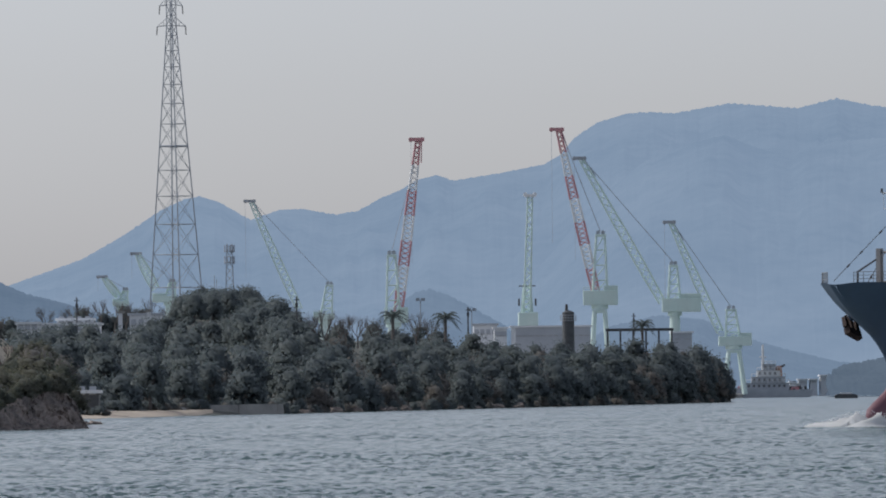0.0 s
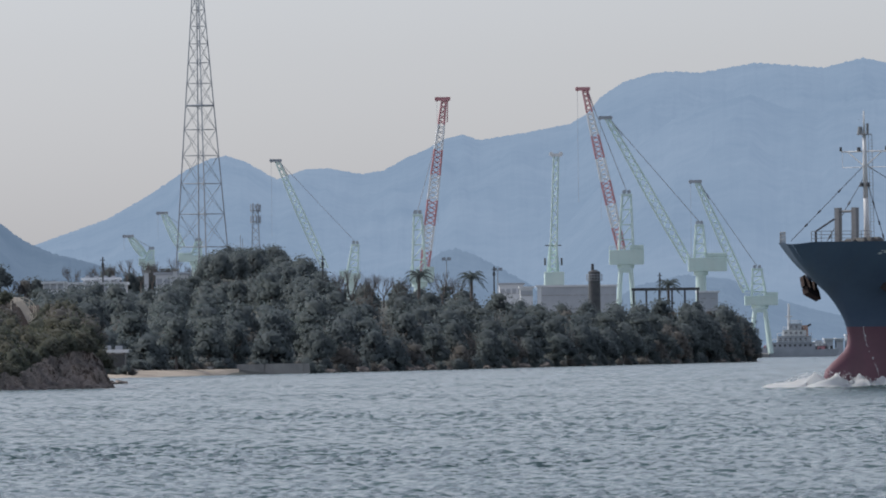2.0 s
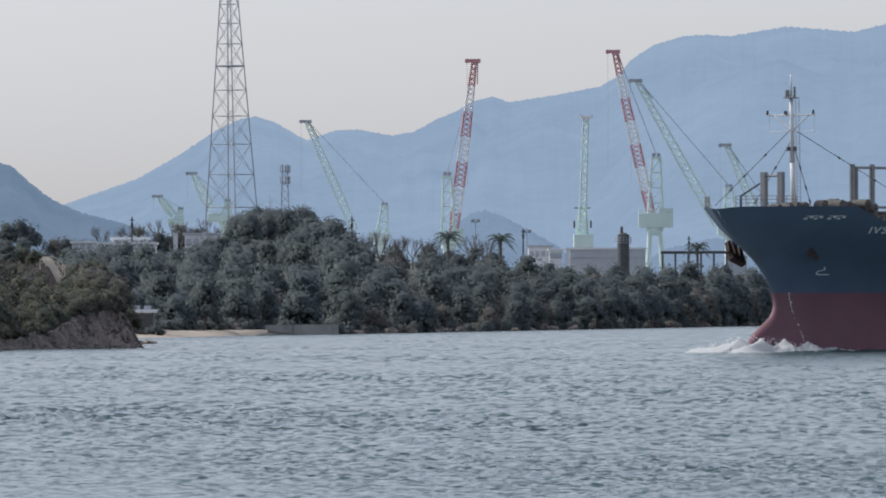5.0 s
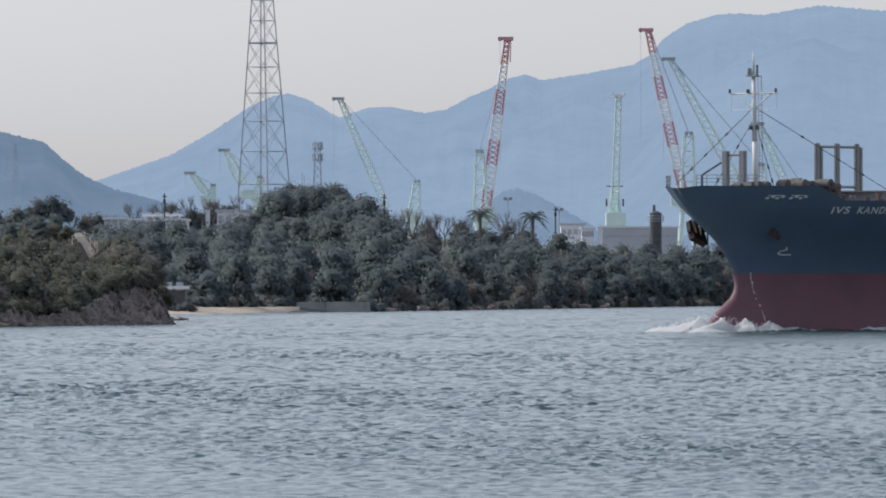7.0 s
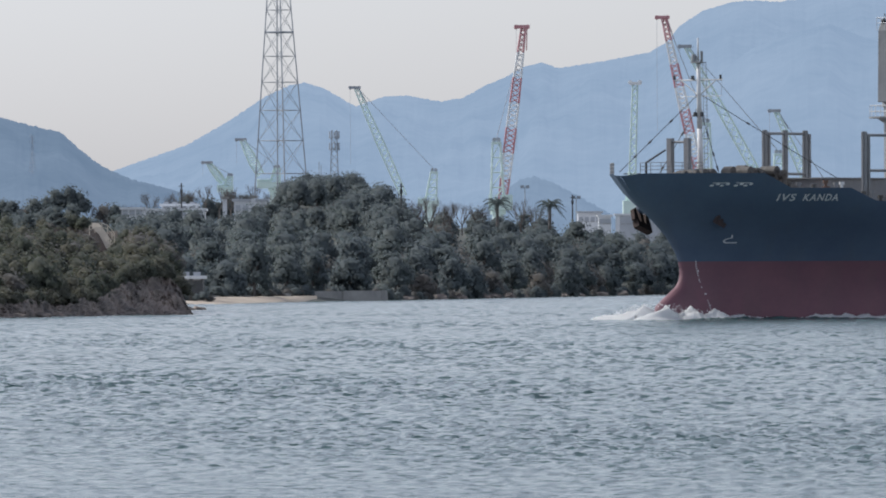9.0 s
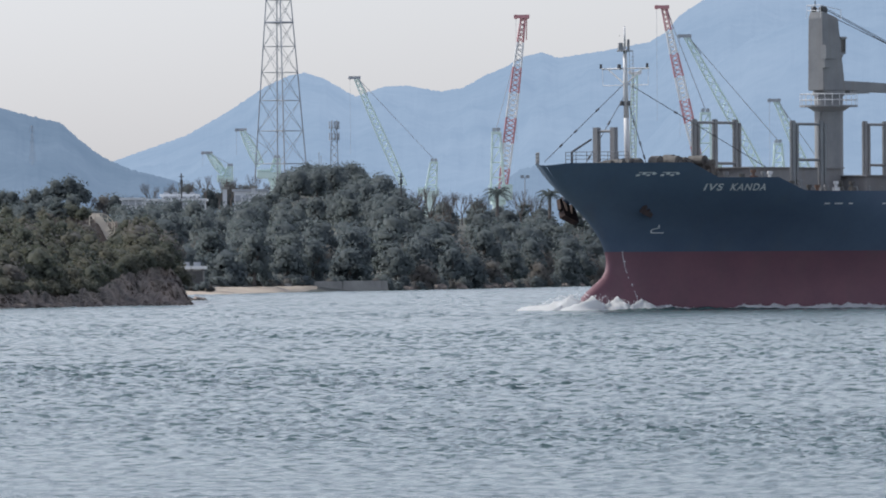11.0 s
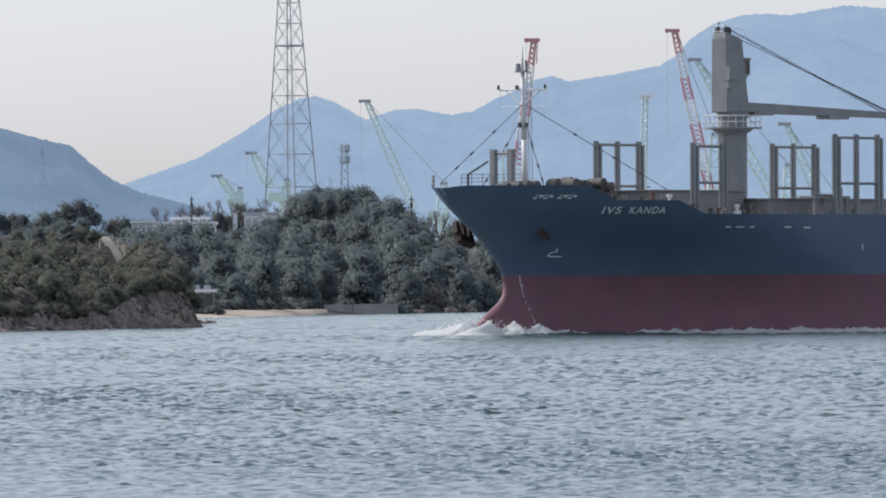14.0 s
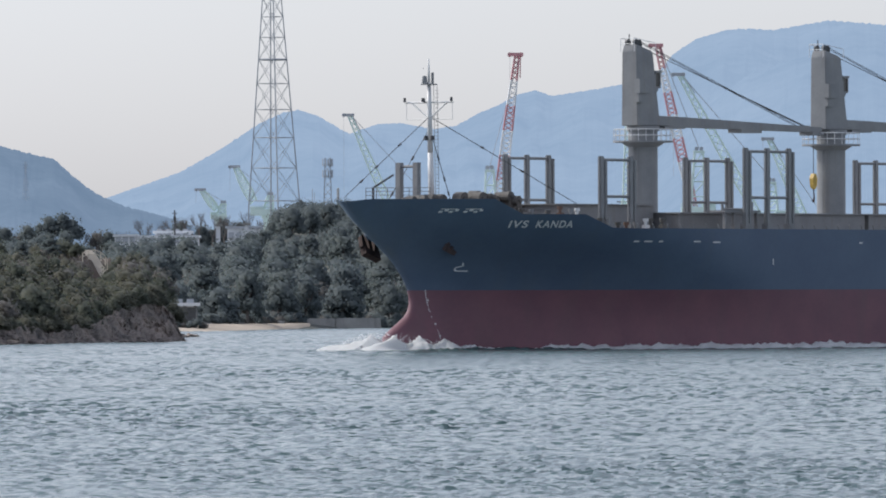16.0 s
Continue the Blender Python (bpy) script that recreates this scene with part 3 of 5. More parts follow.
def ship_forecastle():
    for s in (-1, 1):
        bm = box(bmesh.new(), (9.0, s * 1.0 - 0.26, 11.7), (9.5, s * 1.0 + 0.26, 16.1))
        box(bm, (9.55, s * 1.0 - 0.2 + 0.35, 11.7), (9.95, s * 1.0 + 0.2 + 0.35, 15.5))
        part("vent_post", bm, M_GREY, ship, "tall grey vent post")
    part("cross_bar", tube(bmesh.new(), (9.25, -1, 15.75), (9.25, 1, 15.75), 0.12), M_GREY, ship)
    for side in (-1, 1):
        pts = [Vector((a, side * max(0.02, half_breadth(a, TOP) - 0.1), rail_height(a) - 0.02)) for a in (1.7, 2.4, 3.1, 3.8, 4.5, 5.2, 5.9)]
        for p in pts:
            part("rail_post", tube(bmesh.new(), p, p + Vector((0, 0, 1.0)), 0.035, n=5), M_GREY, ship)
        for h in (0.35, 0.68, 1.0):
            bm = bmesh.new()
            for p, q in zip(pts, pts[1:]):
                tube(bm, p + Vector((0, 0, h)), q + Vector((0, 0, h)), 0.03, n=5)
            part("bow_rail", bm, M_GREY, ship)
    bm = tube(bmesh.new(), (5.2, 0.6, 11.8), (5.2, 0.6, 13.9), 0.11)
    tube(bm, (5.2, 0.6, 13.85), (6.9, -0.3, 15.0), 0.09)
    part("davit", bm, M_DARK, ship)
    rng = random.Random(3)
    for a0, a1, y0, n in ((7.0, 11.6, -1.5, 10), (13.4, 19.8, -3.0, 18)):
        for i in range(n):
            a = a0 + (a1 - a0) * i / (n - 1)
            y = y0 + rng.uniform(-1.2, 1.2)
            r = rng.uniform(0.28, 0.55)
            h = rng.uniform(12.75, 13.15) if a > 12.4 else rng.uniform(12.5, 12.9)
            bm = tube(bmesh.new(), (a, y - 0.5, h), (a, y + 0.5, h), r, n=14)
            tube(bm, (a, y - 0.7, h), (a, y + 0.7, h), r * 0.35, n=8)
            box(bm, (a - 0.25, y - 0.55, 10.4 if a > 12.4 else 11.7), (a + 0.25, y - 0.35, h))
            box(bm, (a - 0.25, y + 0.35, 10.4 if a > 12.4 else 11.7), (a + 0.25, y + 0.55, h))
            part("winch_drum", bm, M_WINCH, ship, "weathered mooring winch drum")
    for i in range(15):
        a = 14.6 + i * 1.05 + rng.uniform(-0.3, 0.3)
        y = -half_breadth(a, 11.0) + rng.uniform(1.2, 2.2)
        tall = rng.uniform(11.7, 12.1) if a < 20 else rng.uniform(10.7, 11.2)
        bm = tube(bmesh.new(), (a, y, 10.2), (a, y, tall), 0.14, n=8)
        tube(bm, (a, y, tall - 0.15), (a, y, tall + 0.12), 0.26, n=8)
        box(bm, (a - 0.3, y - 0.2, 10.2), (a + 0.35, y + 0.2, tall - 0.45))
        part("deck_vent", bm, (M_WINCH, M_GREY, M_WINCH, M_DECK, M_GREY, M_WHITE, M_WINCH)[i % 7], ship)


ship_forecastle()


def coaming(a0, a1, half, top):
    bm = box(bmesh.new(), (a0, -half, MAIN - 0.15), (a1, half, top - 0.12))
    box(bm, (a0 - 0.25, -half - 0.25, top - 0.115), (a1 + 0.25, half + 0.25, top))
    ob = part("hatch_coaming", bm, M_GREY, ship, "rust-streaked grey hatch coaming and cover")
    return ob


coaming(21.5, 35.0, 7.0, 12.5)
coaming(35.6, 63.0, 9.5, 11.78)
coaming(63.6, 95.0, 9.5, 11.78)
coaming(95.6, 125.0, 9.5, 11.78)


def ship_rail_stubs():
    for i in range(46):
        a = 23.2 + i * 1.75
        b = half_breadth(a, MAIN) - 0.12
        bm = tube(bmesh.new(), (a + 0.25, -b, MAIN - 0.1), (a, -b, MAIN + 0.42), 0.06, n=5)
        part("lashing_eye", bm, M_GREY, ship)


ship_rail_stubs()


def stanchion(a0, y, top, posts, step, low=13.1):
    frame_ob = None
    for i in range(posts):
        a = a0 + i * step
        bm = box(bmesh.new(), (a - 0.2, y - 0.2, MAIN - 0.1), (a + 0.2, y + 0.2, top))
        box(bm, (a - 0.29, y - 0.05, MAIN - 0.1), (a + 0.29, y + 0.05, top + 0.08))
        if i != 1 or posts == 2:
            box(bm, (a + 0.32, y - 0.24, MAIN - 0.1), (a + 0.6, y + 0.24, top - 0.25))
        box(bm, (a - 0.35, y - 0.35, MAIN - 0.1), (a + 0.35, y + 0.35, MAIN + 0.5))
        part("stanchion_post", bm, M_GREY, ship, "tall grey steel log stanchion")
    bm = tube(bmesh.new(), (a0, y, top - 0.25), (a0 + step * (posts - 1), y, top - 0.25), 0.13)
    part("stanchion_bar", bm, M_GREY, ship)
    bm = tube(bmesh.new(), (a0, y, low), (a0 + step * (posts - 1), y, low), 0.13)
    part("stanchion_bar", bm, M_GREY, ship)


stanchion(34.7, 10.0, 17.15, 3, 3.1)
stanchion(22.7, -11.0, 16.6, 2, 4.1)
stanchion(40.2, -13.5, 17.5, 3, 3.15)
stanchion(65.4, 13.5, 17.25, 3, 3.2)
stanchion(91.6, 13.5, 17.25, 3, 3.2)


def bunker_station():
    bm = box(bmesh.new(), (37.6, -13.2, 11.75), (42.8, -11.4, 11.95))
    for a in (37.9, 39.2, 41.0, 42.5):
        box(bm, (a - 0.15, -13.1, MAIN - 0.1), (a + 0.15, -12.8, 11.74))
    tube(bm, (38.1, -12.5, 11.96), (38.1, -12.5, 12.5), 0.14)
    tube(bm, (42.3, -12.5, 11.96), (42.3, -12.5, 12.7), 0.18)
    tube(bm, (38.2, -12.6, 12.05), (42.0, -12.6, 12.05), 0.1)
    part("manifold_platform", bm, M_GREY, ship, "grey pipe platform on stub legs")


bunker_station()


def deck_crane(a):
    """A slewing deck crane with its jib laid aft; parts under the ship."""
    bm = tube(bmesh.new(), (a, 0, MAIN - 0.1), (a, 0, 19.5), 1.34, 1.34, 32)
    tube(bm, (a, 0, 19.3), (a, 0, 19.75), 1.5, 1.5, 32)
    crane = part("deck_crane", bm, M_GREY, ship, "grey slewing deck crane with a long jib")
    bm = bmesh.new()
    lo = [(-1.95, -0.95), (1.4, -0.95), (1.4, 0.95), (-1.95, 0.95)]
    hi = [(-1.95, -0.85), (0.45, -0.85), (0.45, 0.85), (-1.95, 0.85)]
    A = [bm.verts.new((a + x, y, 19.76)) for x, y in lo]
    B = [bm.verts.new((a + x, y, 26.5)) for x, y in hi]
    C = [bm.verts.new((a + x, y, z)) for (x, y), z in zip(((-1.8, -0.75), (0.0, -0.75), (0.0, 0.75), (-1.8, 0.75)), (27.15, 26.7, 26.7, 27.15))]
    for p, q in ((A, B), (B, C)):
        for i in range(4):
            bm.faces.new((p[i], p[(i + 1) % 4], q[(i + 1) % 4], q[i]))
    bm.faces.new(A[::-1])
    bm.faces.new(C)
    bmesh.ops.bevel(bm, geom=bm.edges[:], offset=0.07, segments=1, affect="EDGES")
    part("crane_house", bm, M_GREY, crane)
    bm = box(bmesh.new(), (a - 2.3, -1.5, 22.7), (a - 0.7, -0.86, 24.0))
    box(bm, (a - 2.2, -1.3, 21.9), (a - 1.3, -0.87, 22.68))
    part("winch_hood", bm, M_GREY, crane)
    bm = tube(bmesh.new(), (a, 0, 18.25), (a, 0, 18.4), 2.75, 2.75, 24)
    tube(bm, (a, 0, 17.85), (a, 0, 18.24), 1.4, 2.0, 24)
    plat = part("slew_platform", bm, M_GREY, crane)
    bm = bmesh.new()
    for i in range(24):
        p, q = ((a + 2.68 * math.cos(w), 2.68 * math.sin(w)) for w in (i * math.pi / 12, (i + 1) * math.pi / 12))
        tube(bm, (*p, 18.4), (*p, 19.45), 0.03, n=4)
        for h in (18.9, 19.45):
            tube(bm, (*p, h), (*q, h), 0.03, n=4)
    part("guard_rail", bm, M_CRWHITE, plat)
    bm = bmesh.new()
    for x, y in ((-1.55, -0.45), (-1.55, 0.45), (-0.9, 0.0), (-0.15, 0.3)):
        tube(bm, (a + x, y - 0.12, 27.35), (a + x, y + 0.12, 27.3), 0.3, n=16)
        box(bm, (a + x - 0.15, y - 0.2, 26.8), (a + x + 0.15, y + 0.2, 27.4))
    tube(bm, (a - 1.7, 0.2, 27.0), (a - 1.7, 0.2, 28.1), 0.05)
    part("head_sheave", bm, M_DARK, crane)
    bm = bmesh.new()
    for y in (-0.8, 0.8):
        tube(bm, (a - 2.2, y, 26.5), (a - 2.2, y, 27.7), 0.03, n=4)
        tube(bm, (a - 2.2, y, 27.7), (a + 0.9, y, 27.3), 0.03, n=4)
        tube(bm, (a + 0.9, y, 26.4), (a + 0.9, y, 27.3), 0.03, n=4)
    for z in (27.2, 27.7):
        tube(bm, (a - 2.2, -0.8, z), (a - 2.2, 0.8, z), 0.03, n=4)
    part("top_rail", bm, M_CRWHITE, crane)
    bm = box(bmesh.new(), (a + 0.75, -0.85, 23.2), (a + 1.55, 0.1, 23.35))
    for x, y in ((a + 0.8, -0.8), (a + 1.5, -0.8), (a + 1.5, 0.05), (a + 0.8, 0.05)):
        box(bm, (x - 0.06, y - 0.06, 23.34), (x + 0.06, y + 0.06, 24.6))
    box(bm, (a + 0.7, -0.92, 24.61), (a + 1.65, 0.15, 24.8))
    prism_bm = [(a + 0.6, 22.5), (a + 0.95, 22.5), (a + 1.45, 23.18), (a + 0.6, 23.18)]
    cab = part("cab", bm, M_GREY, crane)
    part("cab_bracket", prism(bmesh.new(), prism_bm, -0.7, -0.1), M_GREY, cab)
    bm = box(bmesh.new(), (a + 0.86, -0.79, 23.36), (a + 1.44, -0.77, 24.6))
    box(bm, (a + 1.47, -0.73, 23.36), (a + 1.49, 0.0, 24.6))
    part("cab_window", bm, M_GLASS, cab)
    # jib: a welded box girder tapering to its head
    bm = bmesh.new()
    for y in (-0.55, 0.55):
        b2 = [(a + 1.2, 20.7), (a + 1.2, 19.85), (a + 5.0, 19.72), (a + 24.8, 19.5), (a + 25.6, 19.55), (a + 25.6, 19.95), (a + 5.0, 20.62)]
        tmp_bm = bmesh.new()
        prism(tmp_bm, b2, y - 0.22, y + 0.22)
        tmp = bpy.data.meshes.new("girder")
        tmp_bm.to_mesh(tmp)
        tmp_bm.free()
        bm.from_mesh(tmp)
        bpy.data.meshes.remove(tmp)
    for k in range(5):
        box(bm, (a + 4 + k * 5, -0.3, 19.7), (a + 4.4 + k * 5, 0.3, 20.1))
    box(bm, (a + 13.5, -0.8, 19.3), (a + 16.5, 0.8, 19.62))
    box(bm, (a + 2.2, -0.8, 19.55), (a + 5.2, 0.8, 19.75))
    box(bm, (a + 24.2, -0.8, 19.2), (a + 25.9, 0.8, 19.5))
    jib = part("jib", bm, M_GREY, crane, "grey box-girder jib")
    bm = bmesh.new()
    for y in (-0.6, -0.35, 0.35, 0.6):
        tube(bm, (a - 0.2, y * 0.8, 26.9 + y * 0.35), (a + 24.4 + y, y, 19.9), 0.032, n=5)
    for y in (-0.15, 0.15):
        tube(bm, (a - 0.9, y, 27.55), (a + 22.6, y, 20.1), 0.032, n=5)
    part("luffing_rope", bm, M_DARK, jib)
    bm = bmesh.new()
    for s in (-0.2, 0.2):
        tube(bm, (a - 1.42, -0.3 + s, 11), (a - 1.42, -0.3 + s, 18.2), 0.03, n=4)
    for i in range(22):
        tube(bm, (a - 1.42, -0.5, 11.2 + i * 0.31), (a - 1.42, -0.1, 11.2 + i * 0.31), 0.02, n=4)
    part("ladder", bm, M_GREY, crane)
    bm = tube(bmesh.new(), (a + 25.3, 0, 15.5), (a + 25.3, 0, 19.4), 0.04, n=5)
    part("hoist_rope", bm, M_DARK, jib)
    bm = prism(bmesh.new(), [(a + 25.3 + x, z) for x, z in ((-0.12, 15.65), (0.12, 15.65), (0.34, 15.2), (0.24, 14.5), (0, 14.2), (-0.24, 14.5), (-0.34, 15.2))], -0.22, 0.22)
    part("hook_block", bm, M_YELLOW, jib, "yellow hook block")
    bm = tube(bmesh.new(), (a + 25.3, 0, 14.25), (a + 25.4, 0, 13.4), 0.06)
    tube(bm, (a + 25.4, 0, 13.45), (a + 25.3, 0, 12.95), 0.08)
    tube(bm, (a + 25.3, 0, 13.0), (a + 25.1, 0, 13.2), 0.07)
    part("hook", bm, M_RUST, jib)


deck_crane(42.3)
deck_crane(70.3)


def foam_ridge(bm, line, width, height, seed):
    """A ragged ridge of broken water along a plan line of (x, y)."""
    n = len(line)
    prev = None
    for i, (x, y) in enumerate(line):
        x2, y2 = line[min(i + 1, n - 1)]
        x1, y1 = line[max(i - 1, 0)]
        t = Vector((x2 - x1, y2 - y1)).normalized()
        f = i / (n - 1)
        w, h = width(f), height(f)
        ring = []
        for k in range(19):
            g = k / 18 * 2 - 1
            nz = noise.fractal(Vector((x * 0.8, y * 0.8 + g * 1.5, seed)), 0.8, 2.2, 6)
            z = h * max(0, 1 - abs(g) ** 1.3) * (0.78 + 0.62 * nz) - 0.1 + 0.07 * noise.noise(Vector((x * 5, y * 5 + g * 7, seed)))
            off = g * w * (1 + 0.4 * nz)
            ring.append(bm.verts.new((x - t.y * off, y + t.x * off, z)))
        if prev:
            for k in range(18):
                bm.faces.new((prev[k], prev[k + 1], ring[k + 1], ring[k]))
        prev = ring
    return bm


def bow_wave():
    ob = thing("bow_wave", ship_pose(0, 0.0), "white breaking bow wave round the red forefoot", "foam")
    ob.scale = (SIZE, SIZE, SIZE)
    bm = bmesh.new()
    line = [(5.0 + 1.2 * (i / 70) ** 1.5, 0.9 + 6.4 * (i / 70)) for i in range(70, -1, -1)]
    line += [(5.0 - 0.35 * math.sin(w), 0.9 - 0.95 * (1 - math.cos(w))) for w in (math.pi * k / 16 for k in range(1, 12))]
    for i in range(160):
        a = 5.4 + 0.1 * i
        line.append((a, -half_breadth(max(a, 6.3), 0.0) - 0.5 - 0.02 * i - 0.25 * max(0, 1 - i / 12)))
    foam_ridge(bm, line, lambda f: 1.0 + 0.55 * smoothstep(0, 0.2, f) - 0.75 * smoothstep(0.45, 1.0, f),
               lambda f: 0.24 + 0.95 * smoothstep(0.0, 0.26, f) * (1 - smoothstep(0.31, 0.85, f)) + 0.18 * (1 - f), 1.0)
    part("crest", bm, M_FOAM, ob, smooth=True)
    bm = bmesh.new()
    swell = [(5.0 + 0.2 * i, -half_breadth(5.0 + 0.2 * i, 0.0) - 2.4 - 0.035 * i) for i in range(90)]
    foam_ridge(bm, swell, lambda f: 1.5, lambda f: 0.1 + 0.3 * math.sin(math.pi * f) ** 0.7, 6.0)
    part("swell", bm, M_WATER, ob, "smooth dark swell beside the foam", smooth=True)
    bm = bmesh.new()
    port = []
    for i in range(480):
        a = 17.5 + 0.3 * i
        port.append((a, -half_breadth(a, -0.4) - 0.45 - 0.2 * noise.noise(Vector((a * 0.15, 3, 0)))))
    foam_ridge(bm, port, lambda f: 1.2, lambda f: (0.6 + 0.7 * max(0, noise.noise(Vector((f * 26, 9, 2))))) * smoothstep(-0.01, 0.04, f), 3.0)
    part("side_wash", bm, M_FOAM, ob, smooth=True)
    rng = random.Random(8)
    bm = bmesh.new()
    for _ in range(420):
        f = rng.random() ** 1.5
        s = rng.choice((-1, 1, 1))
        x = 5.2 + f * 1.5 + rng.uniform(-1.3, 0.8) if s > 0 else 4.8 + f * 9 + rng.uniform(-0.8, 0.3)
        y = f * 7.0 + rng.uniform(-0.3, 0.9) if s > 0 else -half_breadth(max(x, 6.3), 0.0) - 0.4 - rng.random() * 1.4
        c = Vector((x, y, (0.75 + rng.random() * 0.75) * (1 - f) + 0.1))
        bmesh.ops.create_icosphere(bm, subdivisions=1, radius=rng.uniform(0.02, 0.06), matrix=Matrix.Translation(c))
    tagged(part("spray", bm, M_FOAM, ob), kind="stuff")
    return ob


wake = bow_wave()


# ---- shipyard cranes, pylon and masts beyond the island ----
def yard_crane(d, base, tip, foot, head, house, pedestal, bands, label, legs=True, jib_width=2.2, group="shipyard cranes"):
    """A level-luffing quay crane. All places are (u, v) at distance d; house is (u0, v0, u1, v1), pedestal its half width below."""
    k = d / RAD
    origin = spot(*base, d)
    ob = thing("shipyard_crane", Matrix.Translation(origin), label, "crane", group)

    def at(p, y=0.0):
        return Vector(((p[0] - base[0]) * k, y, (base[1] - p[1]) * k))
    T, F, Hd = at(tip), at(foot), at(head)
    (x0, _, z1), (x1, _, z0) = at(house[:2]), at(house[2:])
    pw = pedestal * k
    # portal or pedestal
    if legs:
        for sx in (-1, 1):
            for sy in (-1, 1):
                bm = bmesh.new()
                tube(bm, (sx * pw * 1.55, sy * pw * 1.5, 0.9 - origin.z), (sx * pw * 0.75, sy * pw * 0.75, z0 - 1.4), 0.75, 0.6, 8)
                part("portal_leg", bm, M_MINT, ob)
        bm = box(bmesh.new(), (-pw * 1.0, -pw * 1.0, z0 - 2.2), (pw * 1.0, pw * 1.0, z0 - 1.2))
        part("portal_beam", bm, M_MINT, ob)
    else:
        part("pedestal", tube(bmesh.new(), (0, 0, 0.9 - origin.z), (0, 0, z0 - 0.6), pw * 1.05, pw * 0.9, 16), M_MINT, ob)
    part("slew_ring", tube(bmesh.new(), (0, 0, z0 - 1.1), (0, 0, z0), pw * 1.25, pw * 1.25, 20), M_MINT, ob)
    bm = box(bmesh.new(), (x0, -2.4, z0 + 0.02), (x1, 2.4, z0 + (z1 - z0) * 0.75))
    back = x1 if abs(x1) > abs(x0) else x0
    box(bm, (min(back * 0.25, back), -2.1, z0 + (z1 - z0) * 0.75), (max(back * 0.25, back), 2.1, z1))
    bmesh.ops.bevel(bm, geom=bm.edges[:], offset=0.12, segments=1, affect="EDGES")
    hs = part("machinery_house", bm, M_MINT, ob)
    bm = bmesh.new()
    for x in (x0, x1):
        tube(bm, (x, -2.6, z0 + 0.1), (x, -2.6, z0 + (z1 - z0) * 0.75 + 1.0), 0.07, n=4)
    for h in (0.55, 1.0):
        tube(bm, (x0, -2.6, z0 + (z1 - z0) * 0.75 + h), (x1, -2.6, z0 + (z1 - z0) * 0.75 + h), 0.06, n=4)
    part("walkway_rail", bm, M_MINT, hs)
    # A-frame tower
    bm = bmesh.new()
    hx = Hd.x
    for sy in (-1, 1):
        for dx in (-1, 1):
            tube(bm, (hx * 0.3 + dx * pw * 1.1, sy * 1.9, z1 * 0.5 + z0 * 0.5), (hx + dx * pw * 0.62, sy * 1.1, Hd.z), 0.36, 0.3, 6)
        for i in range(4):
            f, g = i / 4, (i + 1) / 4
            za, zb = (z0 + z1) / 2 + (Hd.z - (z0 + z1) / 2) * f, (z0 + z1) / 2 + (Hd.z - (z0 + z1) / 2) * g
            wa, wb = pw * (1.1 - 0.48 * f), pw * (1.1 - 0.48 * g)
            ca, cb = hx * (0.3 + 0.7 * f), hx * (0.3 + 0.7 * g)
            tube(bm, (ca - wa, sy * (1.9 - 0.8 * f), za), (cb + wb, sy * (1.9 - 0.8 * g), zb), 0.13, n=4)
            tube(bm, (cb - wb, sy * (1.9 - 0.8 * g), zb), (cb + wb, sy * (1.9 - 0.8 * g), zb), 0.16, n=4)
    box(bm, (hx - pw * 0.8, -1.6, Hd.z - 0.5), (hx + pw * 0.8, 1.6, Hd.z + 0.2))
    part("tower_frame", bm, M_MINT, ob)
    bm = bmesh.new()
    for dx in (-0.35, 0.35):
        tube(bm, (hx + dx * pw, -0.6, Hd.z + 0.7), (hx + dx * pw, 0.6, Hd.z + 0.7), 0.55, n=14)
    part("tower_sheave", bm, M_STEEL, ob)
    # jib, in painted lengths
    n = len(bands)
    for i, mat in enumerate(bands):
        p, q = F.lerp(T, i / n), F.lerp(T, (i + 1) / n)
        w = [jib_width * (0.55 + 0.75 * math.sin(math.pi * min(1, f * 0.8 + 0.14))) * (1 - 0.3 * f) for f in (i / n, (i + 1) / n)]
        part("jib_section", lattice(bmesh.new(), p, q, w[0], w[1], 0.25, 0.13, 5), mat, ob)
    way = (T - F).normalized()
    s = -1 if T.x < F.x else 1
    bm = box(bmesh.new(), (T.x - 2.4, -0.9, T.z - 0.3), (T.x + 1.6, 0.9, T.z + 0.6))
    for dx in (-1.9, 1.0):
        tube(bm, (T.x + dx, -0.5, T.z + 0.1), (T.x + dx, 0.5, T.z + 0.1), 0.6, n=12)
    tube(bm, (T.x + 0.9, -0.4, T.z), T - way * 6 + Vector((1.5, 0, 0)), 0.14, n=5)
    part("jib_head", bm, bands[-1] if bands[-1] is not M_MINT else M_STEEL, ob)
    bm = bmesh.new()
    for y in (-0.9, -0.3, 0.3, 0.9):
        tube(bm, (Hd.x, y, Hd.z + 0.9), (T.x + 0.6, y * 0.6, T.z), 0.075, n=4)
    part("luffing_rope", bm, M_STEEL, ob)
    bm = bmesh.new()
    drop = T + Vector((-1.9, 0, -(T.z - F.z) * 0.7))
    for y in (-0.4, 0.4):
        tube(bm, (T.x - 1.9, y, T.z), (drop.x, y, drop.z), 0.035, n=4)
    part("hoist_rope", bm, M_STEEL, ob)
    return ob


